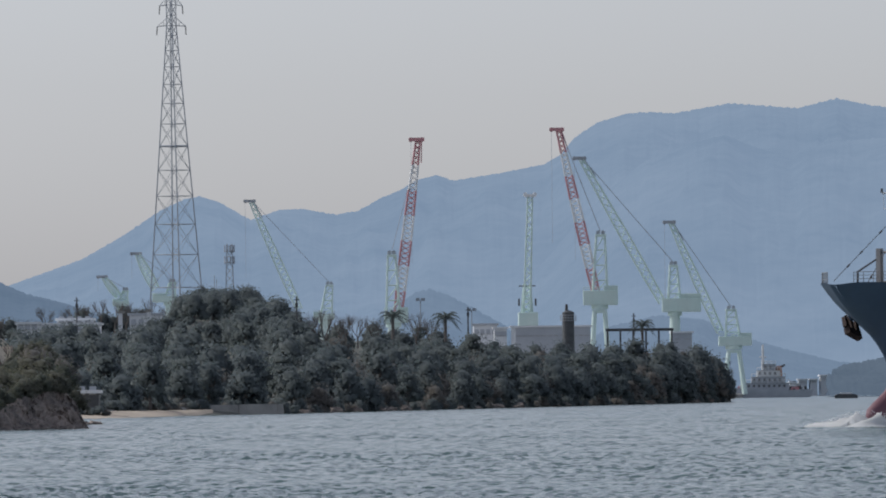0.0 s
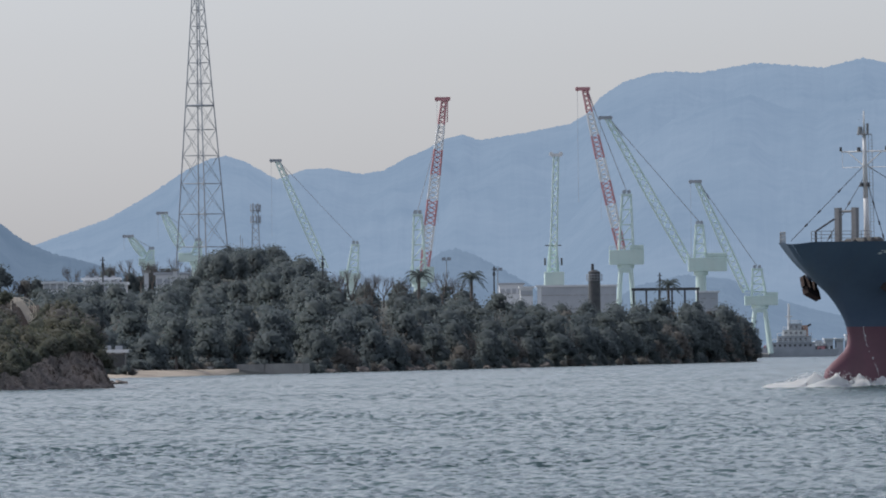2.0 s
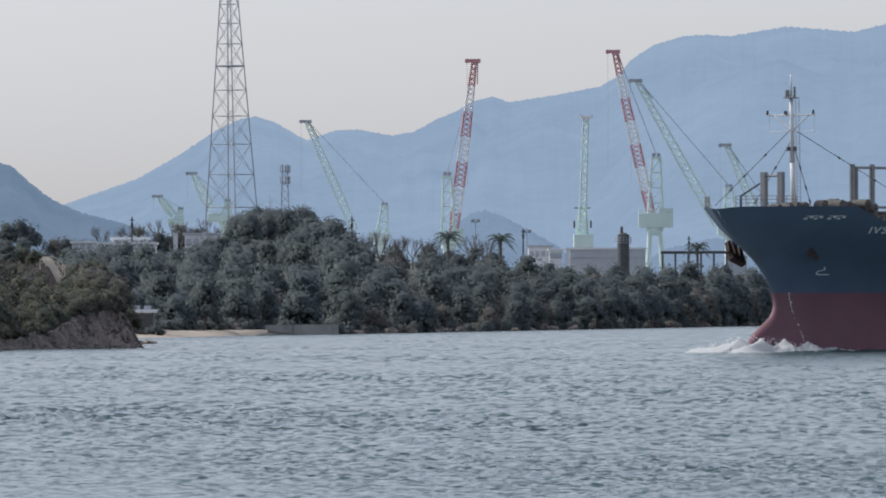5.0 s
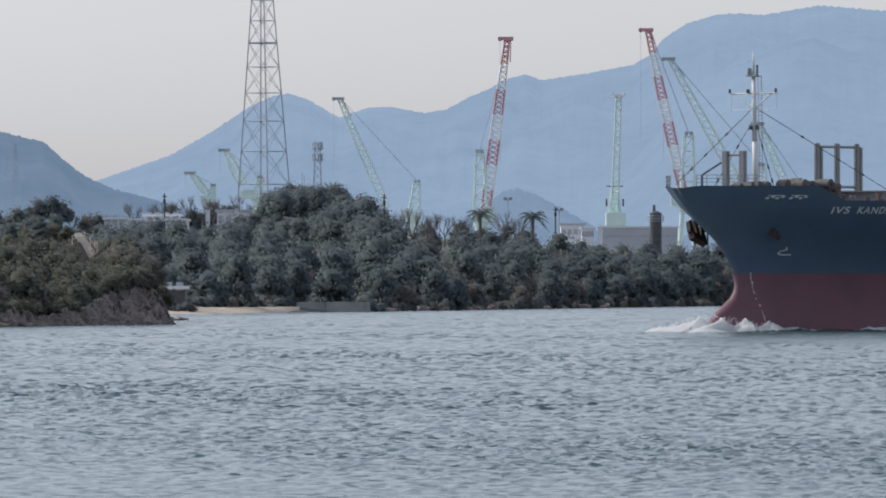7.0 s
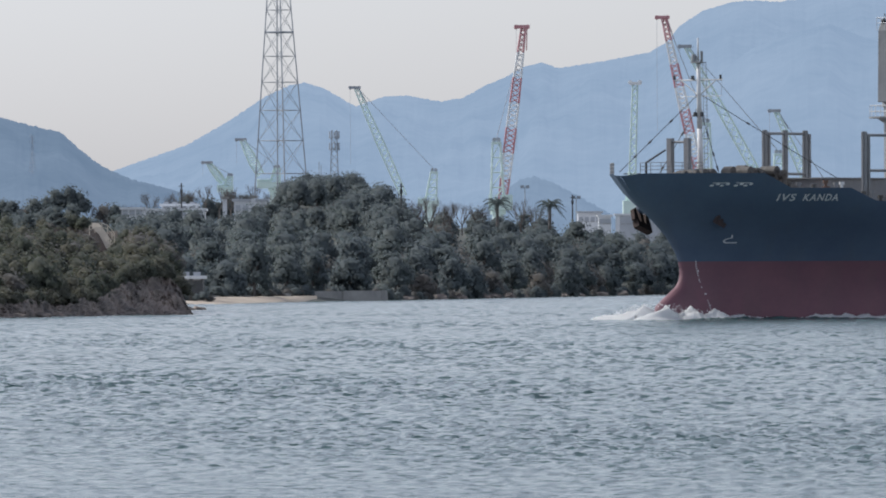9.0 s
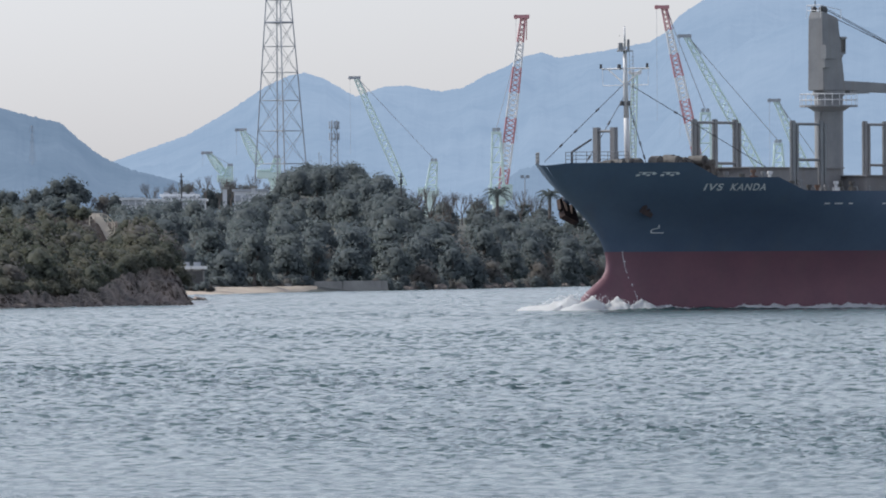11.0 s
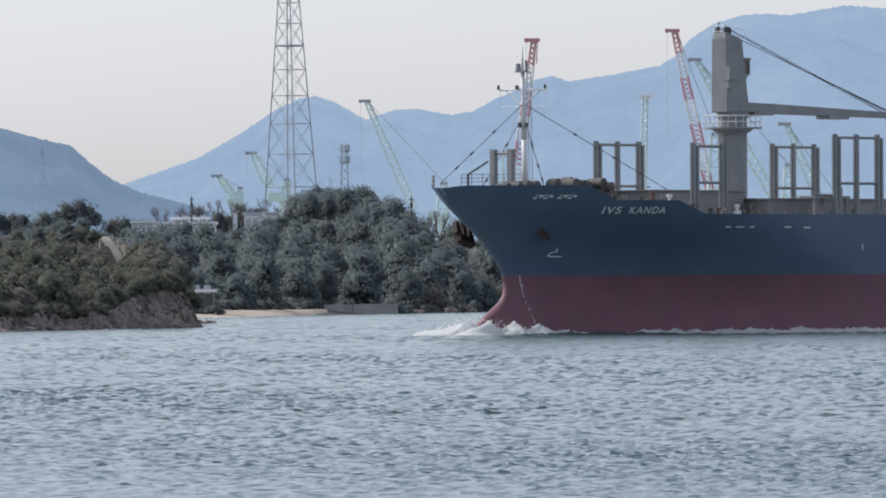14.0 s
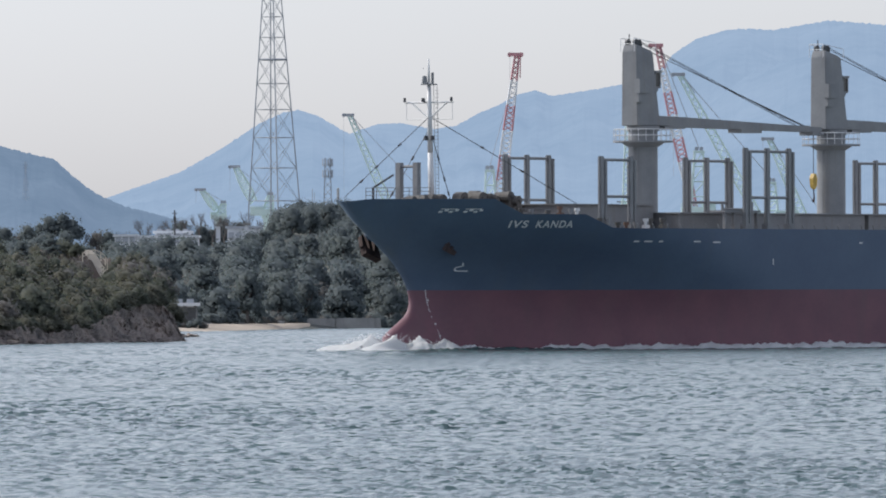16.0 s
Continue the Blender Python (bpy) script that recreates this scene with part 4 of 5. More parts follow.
RW = [M_CRRED, M_CRWHITE, M_CRRED, M_CRWHITE, M_CRRED, M_CRWHITE, M_CRRED]
yard_crane(2500, (1216.3, 424.8), (1146.2, 54.1), (1209.2, 339.8), (1219.2, 240.9), (1187.3, 330.5, 1247.9, 365.2), 12, RW,
           "red-and-white lattice jib crane on a mint green portal")
yard_crane(2350, (851.3, 421.0), (898.0, 69.5), (858.7, 381.1), (848.9, 273.0), (834.9, 365.8, 876.6, 393.3), 11, RW,
           "red-and-white lattice jib crane behind the bare trees", legs=False)
yard_crane(2650, (1349.2, 431.2), (1185.6, 105.5), (1326.9, 361.0), (1347.6, 296.2), (1327.1, 346.0, 1394.8, 378.7), 10, [M_MINT] * 4,
           "pale mint green quay crane with a raised jib", legs=False)
yard_crane(2800, (1453.2, 527.3), (1343.4, 220.2), (1429.4, 415.1), (1448.8, 375.3), (1426.4, 417.0, 1484.1, 439.7), 12, [M_MINT] * 4,
           "pale mint green portal crane beside the channel")
yard_crane(3000, (729.6, 394.7), (600.9, 175.4), (684.9, 367.3), (738.3, 324.8), (709.8, 371.5, 746.7, 385.9), 9, [M_MINT] * 4,
           "pale mint green quay crane seen over the trees", legs=False)
yard_crane(3100, (454.8, 376.8), (398.9, 266.3), (431.3, 328.6), (460.4, 316.9), (425.2, 336.5, 467.0, 352.0), 8, [M_MINT] * 3,
           "small pale green crane behind the pylon", legs=False, jib_width=2.8)
yard_crane(3200, (369.7, 385.9), (338.5, 306.6), (365.2, 340.9), (377.3, 331.0), (355.1, 345.8, 383.0, 358.1), 7, [M_MINT] * 3,
           "small pale green crane far behind the trees", legs=False, jib_width=2.4)


def end_on_crane():
    """A crane whose jib points along the view: it shows as a tall slim mast."""
    d = 2500.0
    k = d / RAD
    b = (1087.5, 403.5)
    ob = thing("shipyard_crane", Matrix.Translation(spot(*b, d)), "slim pale mint quay crane with its jib end-on", "crane", "shipyard cranes")
    part("pedestal", tube(bmesh.new(), (0, 0, 0.9 - spot(*b, d).z), (0, 0, 3), 2.2, 2.0, 16), M_MINT, ob)
    bm = box(bmesh.new(), (-2.4, -4, 0.5), (3.0, 5, 4.2))
    bmesh.ops.bevel(bm, geom=bm.edges[:], offset=0.12, segments=1, affect="EDGES")
    part("machinery_house", bm, M_MINT, ob)
    part("tower_frame", lattice(bmesh.new(), (0, 0, 4), (0.1, 0, 12), 3.0, 1.7, 0.3, 0.15, 5), M_MINT, ob)
    part("jib_section", lattice(bmesh.new(), (0, -2, 4), (0.9, -14, 36), 1.9, 1.3, 0.22, 0.12, 16), M_MINT, ob)
    bm = box(bmesh.new(), (-0.6, -15, 35.8), (2.4, -13, 36.6))
    tube(bm, (-0.4, -14.5, 36.5), (-0.4, -13.5, 36.5), 0.6, n=10)
    tube(bm, (2.2, -14.5, 36.5), (2.2, -13.5, 36.5), 0.6, n=10)
    part("jib_head", bm, M_CRWHITE, ob)
    bm = bmesh.new()
    for x in (-2.2, 2.4):
        tube(bm, (x, -1, 6), (x, -1, 8), 0.25)
        tube(bm, (x, -1, 11.5), (0, -1, 11.5), 0.15)
    part("lamp_arm", bm, M_DARK, ob)


end_on_crane()


def pylon():
    d = 1900.0
    k = d / RAD
    foot = spot(467.5, 326, d)
    ob = thing("power_pylon", Matrix.Translation(foot), "tall grey steel lattice power pylon on the hill", "pylon")
    H_TOP = (326 + 198) * k

    def corner(i, z):
        f = z / H_TOP
        half = (44 - 35.5 * min(1, f / 0.885)) * k if f > 0 else 44 * k + (-z) * 0.085
        w = radians(9 + 90 * i)
        return Vector((half * math.cos(w) - 0.009 * z, half * math.sin(w), z))
    zs = [-15, 0]
    step = 6.9
    while zs[-1] + step < H_TOP * 0.885:
        zs.append(zs[-1] + step)
        step = max(1.9, step * 0.925)
    zs += [H_TOP * 0.885, H_TOP * 0.92, H_TOP * 0.955, H_TOP]
    for i in range(4):
        bm = bmesh.new()
        tube(bm, corner(i, -15), corner(i, H_TOP * 0.885), 0.16, 0.11, n=6)
        tube(bm, corner(i, H_TOP * 0.885), corner(i, H_TOP), 0.11, 0.09, n=6)
        part("leg", bm, M_STEEL, ob)
        bm = bmesh.new()
        for a, b in zip(zs[1:], zs[2:]):
            m1, j = (a + b) / 2, (i + 1) % 4
            tube(bm, corner(i, a), corner(j, a), 0.07, n=4)
            tube(bm, corner(i, a), corner(j, b), 0.055, n=4)
            tube(bm, corner(j, a), corner(i, b), 0.055, n=4)
        part("bracing", bm, M_STEEL, ob)
    bm = bmesh.new()
    zz = (326 - 76) * k
    for i in range(4):
        tube(bm, corner(i, zz), corner((i + 1) % 4, zz), 0.2, n=5)
    part("waist_ring", bm, M_STEEL, ob)
    for z, w in ((0.885 * H_TOP, 25 * k), (0.955 * H_TOP, 20 * k)):
        bm = bmesh.new()
        for s in (-1, 1):
            for y in (-0.5, 0.5):
                tube(bm, (s * 0.9 - 0.009 * z, y, z), (s * w - 0.009 * z, 0, z - 0.2), 0.08, n=4)
                tube(bm, (s * 0.9 - 0.009 * z, y, z + 1.7), (s * w - 0.009 * z, 0, z - 0.2), 0.07, n=4)
            tube(bm, (s * (w * 0.55) - 0.009 * z, 0, z + 0.7), (s * (w * 0.55) - 0.009 * z, 0, z), 0.05, n=4)
        arm = part("cross_arm", bm, M_STEEL, ob)
        for s in (-1, 1):
            bm = tube(bmesh.new(), (s * w - 0.009 * z, 0, z - 0.2), (s * (w + 0.12) - 0.009 * z, 0, z - 2.0), 0.12, n=6)
            part("insulator", bm, M_DARK, arm)
    return ob


tower = pylon()
far_tower = copy_thing(tower, Matrix.Translation(spot(28, 350, 3550)) @ Matrix.Scale(0.34, 4))
tagged(far_tower, "faint grey power pylon standing on the far hill")


def cell_tower():
    d = 1985.0
    k = d / RAD
    ob = thing("telecom_mast", Matrix.Translation(spot(562, 328, d)), "grey lattice telecom mast with two antenna rings", "mast")
    part("lattice_shaft", lattice(bmesh.new(), (0, 0, -14), (0, 0, 78 * k), 2.4, 1.1, 0.11, 0.06, 14), M_STEEL, ob)
    for z in (70 * k, 50 * k):
        bm = tube(bmesh.new(), (0, 0, z - 0.7), (0, 0, z - 0.55), 1.15, 1.15, 12)
        ring = part("antenna_ring", bm, M_STEEL, ob)
        for i in range(9):
            w = i * 2 * math.pi / 9
            bm = box(bmesh.new(), (-0.13, -0.07, z - 0.9), (0.13, 0.07, z + 0.75), pose(1.1 * math.cos(w), 1.1 * math.sin(w), 0, 0, 0, math.degrees(w) + 90))
            part("antenna", bm, M_STEEL, ring)
    for x, h in ((-2.0 - 55 * k * 0.2, 2.8), (-2.9, 2.0)):
        bm = tube(bmesh.new(), (x, 0, -12), (x, 0, h), 0.08, n=5)
        part("whip_mast", bm, M_STEEL, ob)


cell_tower()


def utility_pole(u, v, v_top, d):
    k = d / RAD
    ob = thing("utility_pole", Matrix.Translation(spot(u, v, d)), "dark concrete utility pole with short arms", "pole", "poles")
    h = (v - v_top) * k
    part("pole", tube(bmesh.new(), (0, 0, -12), (0, 0, h), 0.2, 0.14, 8), M_DARK, ob)
    bm = box(bmesh.new(), (-0.5, -0.06, h - 0.7), (0.5, 0.06, h - 0.55))
    box(bm, (-0.25, -0.2, h - 2.0), (0.25, 0.2, h - 1.2))
    part("arm", bm, M_DARK, ob)


utility_pole(680, 378, 344, 1650)
utility_pole(291, 392, 342, 1760)
utility_pole(983, 395, 366, 1900)
utility_pole(1276.4, 415.5, 380.0, 1950)


# ---- plants ----
def spray(bm, centre, way, size, rng):
    """One bent leaf spray: two quads folded along the middle."""
    way = way.normalized()
    side = way.cross(Vector((rng.uniform(-1, 1), rng.uniform(-1, 1), rng.uniform(-1, 1)))).normalized() * size * 0.5
    up = way.cross(side).normalized() * size * 0.5
    lift = way * size * 0.18
    a, b = bm.verts.new(centre - up), bm.verts.new(centre + up)
    c, d = bm.verts.new(centre + side - lift), bm.verts.new(centre - side - lift)
    bm.faces.new((a, c, b))
    bm.faces.new((a, b, d))


def limbs(bm, base, way, length, radius, depth, rng, tips, spread=0.55, up=0.2):
    """A branching limb; tips collects the ends."""
    end = base + way * length
    tube(bm, base, end, radius, radius * 0.62, 5 if depth > 1 else 4)
    if depth == 0:
        tips.append(end)
        return
    for _ in range(rng.choice((2, 3)) if depth > 1 else 2):
        w = (way + Vector((rng.uniform(-1, 1), rng.uniform(-1, 1), rng.uniform(-0.5, 1) + up)) * spread).normalized()
        limbs(bm, end - way * length * rng.uniform(0, 0.25), w, length * rng.uniform(0.62, 0.82), radius * 0.58, depth - 1, rng, tips, spread, up)


def tree(name, seed, height, width, lobes, sprays, size, leaf, label, flat=0.75):
    """An evergreen: tapered trunk, limbs and a crown of many leaf sprays on uneven lobes."""
    rng = random.Random(seed)
    ob = thing(name, Matrix.Identity(4), label, "tree", "trees on the shore")
    bm = bmesh.new()
    tips = []
    lean = Vector((rng.uniform(-0.12, 0.12), rng.uniform(-0.12, 0.12), 1)).normalized()
    tube(bm, (0, 0, -0.8), lean * height * 0.38, height * 0.035, height * 0.025, 7)
    for _ in range(5):
        w = (lean + Vector((rng.uniform(-1, 1), rng.uniform(-1, 1), rng.uniform(0, 0.4))) * 0.75).normalized()
        limbs(bm, lean * height * rng.uniform(0.22, 0.38), w, height * 0.24, height * 0.016, 1, rng, tips)
    part("trunk", bm, M_BARK, ob)
    bm = bmesh.new()
    spots = [(Vector((0, 0, height * 0.78)), width * 0.36)]
    for i in range(lobes - 1):
        w = i * 2.4 + rng.uniform(-0.4, 0.4)
        q = math.sqrt((i + 0.7) / lobes)
        spots.append((Vector((math.cos(w) * width * 0.36 * q, math.sin(w) * width * 0.36 * q, height * (0.8 - 0.66 * q * rng.uniform(0.5, 1.1)))), width * rng.uniform(0.17, 0.27)))
    ways, heart = [], Vector((0, 0, height * 0.4))
    for c, r in spots:
        core = bmesh.ops.create_icosphere(bm, subdivisions=1, radius=1.0)["verts"]
        for v in core:
            out = v.co.normalized()
            v.co = c + Vector((out.x, out.y, out.z * flat)) * r * rng.uniform(0.5, 0.72)
            ways.append((out * 0.5 + Vector((0, 0, 0.6))).normalized())
        for _ in range(int(sprays * 0.62)):
            v = Vector((rng.gauss(0, 1), rng.gauss(0, 1), rng.gauss(0.25, 1))).normalized()
            p = c + Vector((v.x * r, v.y * r, v.z * r * flat)) * rng.uniform(0.55, 1.22)
            tilt = v + Vector((rng.uniform(-0.5, 0.5), rng.uniform(-0.5, 0.5), rng.uniform(-0.2, 0.7)))
            spray(bm, p, tilt, size * rng.uniform(0.7, 1.5), rng)
            ways += [((p - heart).normalized() * 0.35 + tilt * 0.35 + Vector((0, 0, 0.55))).normalized()] * 4
    crown = part("crown", bm, leaf, ob, smooth=True)
    crown.data.normals_split_custom_set_from_vertices(ways)
    return ob


def bare_tree(seed, height):
    rng = random.Random(seed)
    ob = thing("bare_tree", Matrix.Identity(4), "leafless grey-brown winter tree with fine twigs", "tree", "trees on the shore")
    bm, tips = bmesh.new(), []
    tube(bm, (0, 0, -0.8), (0, 0, height * 0.22), height * 0.03, height * 0.024, 6)
    part("trunk", bm, M_BARK, ob)
    bm = bmesh.new()
    for _ in range(5):
        w = Vector((rng.uniform(-0.8, 0.8), rng.uniform(-0.8, 0.8), 1)).normalized()
        limbs(bm, Vector((0, 0, height * rng.uniform(0.12, 0.2))), w, height * 0.26, height * 0.014, 4, rng, tips, 0.5, 0.35)
    part("crown", bm, M_BARK, ob, "fine bare twigs")
    return ob


def palm(seed, height):
    rng = random.Random(seed)
    ob = thing("palm_tree", Matrix.Identity(4), "green palm with arching fronds above the scrub", "palm", "palms")
    part("trunk", tube(bmesh.new(), (0, 0, -1), (0, 0, height), 0.28, 0.24, 8), M_BARK, ob)
    for i in range(22):
        w = i * 2.39996
        rise = 1.15 - 1.5 * (i / 21)
        bm = bmesh.new()
        prev = None
        for s in range(9):
            f = s / 8
            r = 2.9 * f * math.cos(rise * 0.7)
            z = height + 2.6 * f * math.sin(rise) - 1.7 * f * f
            c = Vector((math.cos(w) * r, math.sin(w) * r, z))
            if prev:
                tube(bm, prev, c, 0.03, n=3)
                for sgn in (-1, 1):
                    side = Vector((-math.sin(w), math.cos(w), -0.55)) * sgn
                    for h in (0.25, 0.75):
                        b = prev.lerp(c, h)
                        q = b + side * 0.6 * math.sin(math.pi * min(1, f * 0.85 + 0.12)) + (c - prev).normalized() * 0.3
                        bm.faces.new([bm.verts.new(p) for p in (b, b.lerp(q, 0.5) + Vector((0, 0, 0.05)), q, b.lerp(q, 0.5) - Vector((0, 0, 0.05)))])
            prev = c
        part("frond", bm, M_PINE, ob)
    return ob


KINDS = [tree("evergreen_tree", 11, 7.5, 7.5, 14, 118, 0.5, M_LEAF, "dense dark evergreen tree on the wooded shore"),
         tree("laurel_tree", 12, 8.2, 6.6, 13, 118, 0.5, M_LEAF, "dense dark evergreen tree on the wooded shore"),
         tree("oak_tree", 13, 6.6, 8.2, 14, 115, 0.5, M_LEAF, "broad dark evergreen tree on the wooded shore", 0.65),
         tree("pine_tree", 14, 9.0, 6.2, 12, 118, 0.46, M_PINE, "dark pine with layered flat crown", 0.45),
         tree("scrub_tree", 15, 5.2, 6.4, 12, 105, 0.44, M_DRYLEAF, "dry grey-brown scrub tree among evergreens", 0.8)]
SHRUBS = [tree("shrub_tree", 16, 6.8, 7.8, 14, 115, 0.5, M_OLIVE, "olive-green coastal shrub tree on the headland", 0.7),
          tree("shrub_tree", 17, 7.4, 7.0, 13, 118, 0.5, M_OLIVE, "olive-green coastal shrub tree on the headland", 0.75)]
BARE = [bare_tree(21, 6.5), bare_tree(22, 7.2)]
rng = random.Random(77)
used = set()


def plant(proto, m):
    """The first use places the thing itself, later ones copies of it."""
    if proto.name not in used:
        used.add(proto.name)
        proto.matrix_basis = m
        return proto
    return copy_thing(proto, m)


def grow(proto, u, d, z, scale, tall=1.0):
    x = (u - 784) / RAD * d
    return plant(proto, Matrix.Translation((x, d, z)) @ Matrix.Rotation(rng.uniform(0, 6.28), 4, "Z") @ Matrix.Diagonal((scale, scale, scale * tall, 1)))


def island_wood():
    rows = (0.012, 0.045, 0.085, 0.135, 0.19, 0.26, 0.34, 0.43, 0.53, 0.66, 0.78, 0.86, 0.94)
    for r, f0 in enumerate(rows):
        u = -85.0 + rng.uniform(0, 20)
        while u < 1446:
            f = max(0.008, f0 + rng.uniform(-0.012, 0.012) * (1 + r * 0.4))
            d = profile(SHORE, u) + f * reach(u)
            k = d / RAD
            z = island_height(u, f)
            room = spot(u, profile(KNOLL if f > 0.75 and 425 < u < 640 else CANOPY, u), d).z - z
            hide = f > 0.58 and not 425 < u < 640 or u < 285 and f < 0.2 or (290 < u < 650 and f < 0.03)
            scale = min(1.25, max(0.48, room / 6.9 * rng.uniform(0.84, 1.06))) * (0.7 if f < 0.03 else 0.85 if f < 0.06 else 1.0)
            pick = rng.random()
            dry = 0.12 + 0.25 * smoothstep(650, 800, u) * (1 - smoothstep(900, 1000, u)) + (0.2 if f < 0.1 and u < 650 else 0)
            proto = KINDS[4] if pick < dry else KINDS[rng.choice((0, 1, 2, 0, 1, 2, 3))]
            if not hide:
                grow(proto, u, d, z - 0.2, scale, rng.uniform(0.9, 1.1))
            u += 4.8 * scale / k * rng.uniform(0.75, 1.15) * (1 + 0.35 * (f > 0.3))


island_wood()
for _ in range(64):
    u, f = rng.choice(((170, 440), (170, 440), (560, 680))), rng.uniform(0.36, 0.6)
    u = rng.uniform(*u)
    grow(KINDS[rng.choice((0, 1, 2))], u, profile(SHORE, u) + f * reach(u), island_height(u, f) - 0.4, rng.uniform(0.75, 1.0))
for i in range(60):
    u = 235 + i * 7.0 + rng.uniform(-3, 3)
    f = rng.uniform(0.03, 0.055)
    grow(KINDS[rng.choice((4, 0, 2))], u, profile(SHORE, u) + f * reach(u), island_height(u, f) - 0.5, rng.uniform(0.34, 0.5), 0.8)
for i in range(58):
    u = 655 + i * 13.6 + rng.uniform(-4, 4)
    f = 0.006
    grow(KINDS[rng.choice((4, 0, 2))], u, profile(SHORE, u) + f * reach(u), island_height(u, f) - 0.5, rng.uniform(0.36, 0.5))
for _ in range(70):
    u, f = rng.uniform(465, 610), rng.uniform(0.8, 0.98)
    d = profile(SHORE, u) + f * reach(u)
    grow(KINDS[rng.choice((0, 1, 2))], u, d, island_height(u, f) - 0.4, rng.uniform(0.6, 0.95))
for u, v_top, d in ((697, 372, 1640), (716, 368, 1660), (735, 366, 1650), (752, 372, 1630), (770, 370, 1670), (790, 374, 1650), (818, 378, 1690), (890, 372, 1720), (915, 376, 1700),
                    (420, 340, 1960), (398, 352, 1950), (436, 352, 1940), (360, 346, 1980), (335, 344, 1990), (310, 350, 1985), (380, 349, 1970), (262, 356, 1990), (235, 352, 1980), (285, 352, 1990)):
    k = d / RAD
    top = spot(u, v_top, d).z
    tall = rng.uniform(5.5, 7.5)
    grow(BARE[rng.randrange(2)], u + rng.uniform(-4, 4), d, top - tall, tall / 6.2)
p0 = palm(31, 3.2)
for u, v, d, s in ((850, 398, 1640, 1.05), (943, 402, 1650, 1.0), (1291.4, 415.6, 1900, 1.0)):
    z = spot(u, v, d).z - 1.5
    plant(p0, Matrix.Translation(((u - 784) / RAD * d, d, z)) @ Matrix.Diagonal((s, s, s, 1)))


# ---- hill woods on the far left, behind the headland ----
def back_land():
    """Low wooded land between the headland and the far hill."""
    bm = bmesh.new()
    crest = [(-260, 372), (-100, 365), (0, 372), (70, 352), (130, 368), (200, 380), (330, 372), (460, 362), (520, 380)]
    grid = []
    for c in range(91):
        u = -260 + 780 * c / 90
        line = []
        for r in range(9):
            f = r / 8
            d = 1850 + 220 * f
            top = spot(u, profile(crest, u), d).z - 5.5
            line.append(bm.verts.new(((u - 784) / RAD * d, d, 1.0 + (top - 1.0) * smoothstep(0, 0.9, f))))
        grid.append(line)
    for c in range(90):
        for r in range(8):
            bm.faces.new((grid[c][r], grid[c + 1][r], grid[c + 1][r + 1], grid[c][r + 1]))
    tagged(part("ground_inland", bm, M_SOIL, smooth=True), "dark wooded ground inland", "ground", kind="structure")
    for f in (0.15, 0.35, 0.6, 0.9):
        u = -85.0
        while u < 500:
            d = 1850 + 220 * f
            top = spot(u, profile(crest, u), d).z - 5.5
            z = 1.0 + (top - 1.0) * smoothstep(0, 0.9, f)
            grow(BARE[rng.randrange(2)] if rng.random() < 0.3 and u > 120 else KINDS[rng.choice((0, 1, 2, 4))], u, d, z - 0.2, rng.uniform(0.7, 1.05))
            u += rng.uniform(14, 26)


back_land()


# ---- the near headland ----
HEAD = [(-200, 375), (-60, 390), (20, 404), (70, 410), (128, 412), (150, 424), (176, 424), (200, 404), (222, 404), (250, 418), (272, 442), (290, 480), (300, 530), (314, 577)]


def head_shore(u):
    return 826 + 60 * smoothstep(-100, 300, u)


def head_height(u, f):
    d = head_shore(u) + 95 * f
    low = 2.8 if u < 50 or u > 178 else 0.25 + 2.6 * (1 - smoothstep(0.74, 0.86, f))
    crest = spot(u, profile(HEAD, u), d).z - low
    rise = smoothstep(-0.1, 0.75, f)
    return max(-0.5, -0.4 + (crest + 0.4) * rise)


def headland():
    bm = bmesh.new()
    cols, rows = 130, 30
    grid = []
    for c in range(cols + 1):
        u = -200 + 516 * c / cols
        line = []
        for r in range(rows + 1):
            f = (r / rows) ** 1.3
            d = head_shore(u) + 95 * f
            z = head_height(u, f) + 0.35 * noise.fractal(Vector((u * 0.05, d * 0.1, 2)), 1.0, 2.0, 4)
            line.append(bm.verts.new(((u - 784) / RAD * d, d, z - (0.6 if r == 0 else 0) - 2.5 * smoothstep(270, 300, u))))
        grid.append(line)
    for c in range(cols):
        for r in range(rows):
            bm.faces.new((grid[c][r], grid[c + 1][r], grid[c + 1][r + 1], grid[c][r + 1]))
    tagged(part("ground_headland", bm, M_GRASS, smooth=True), "brown winter grass and soil of the headland", "ground", kind="structure")


headland()


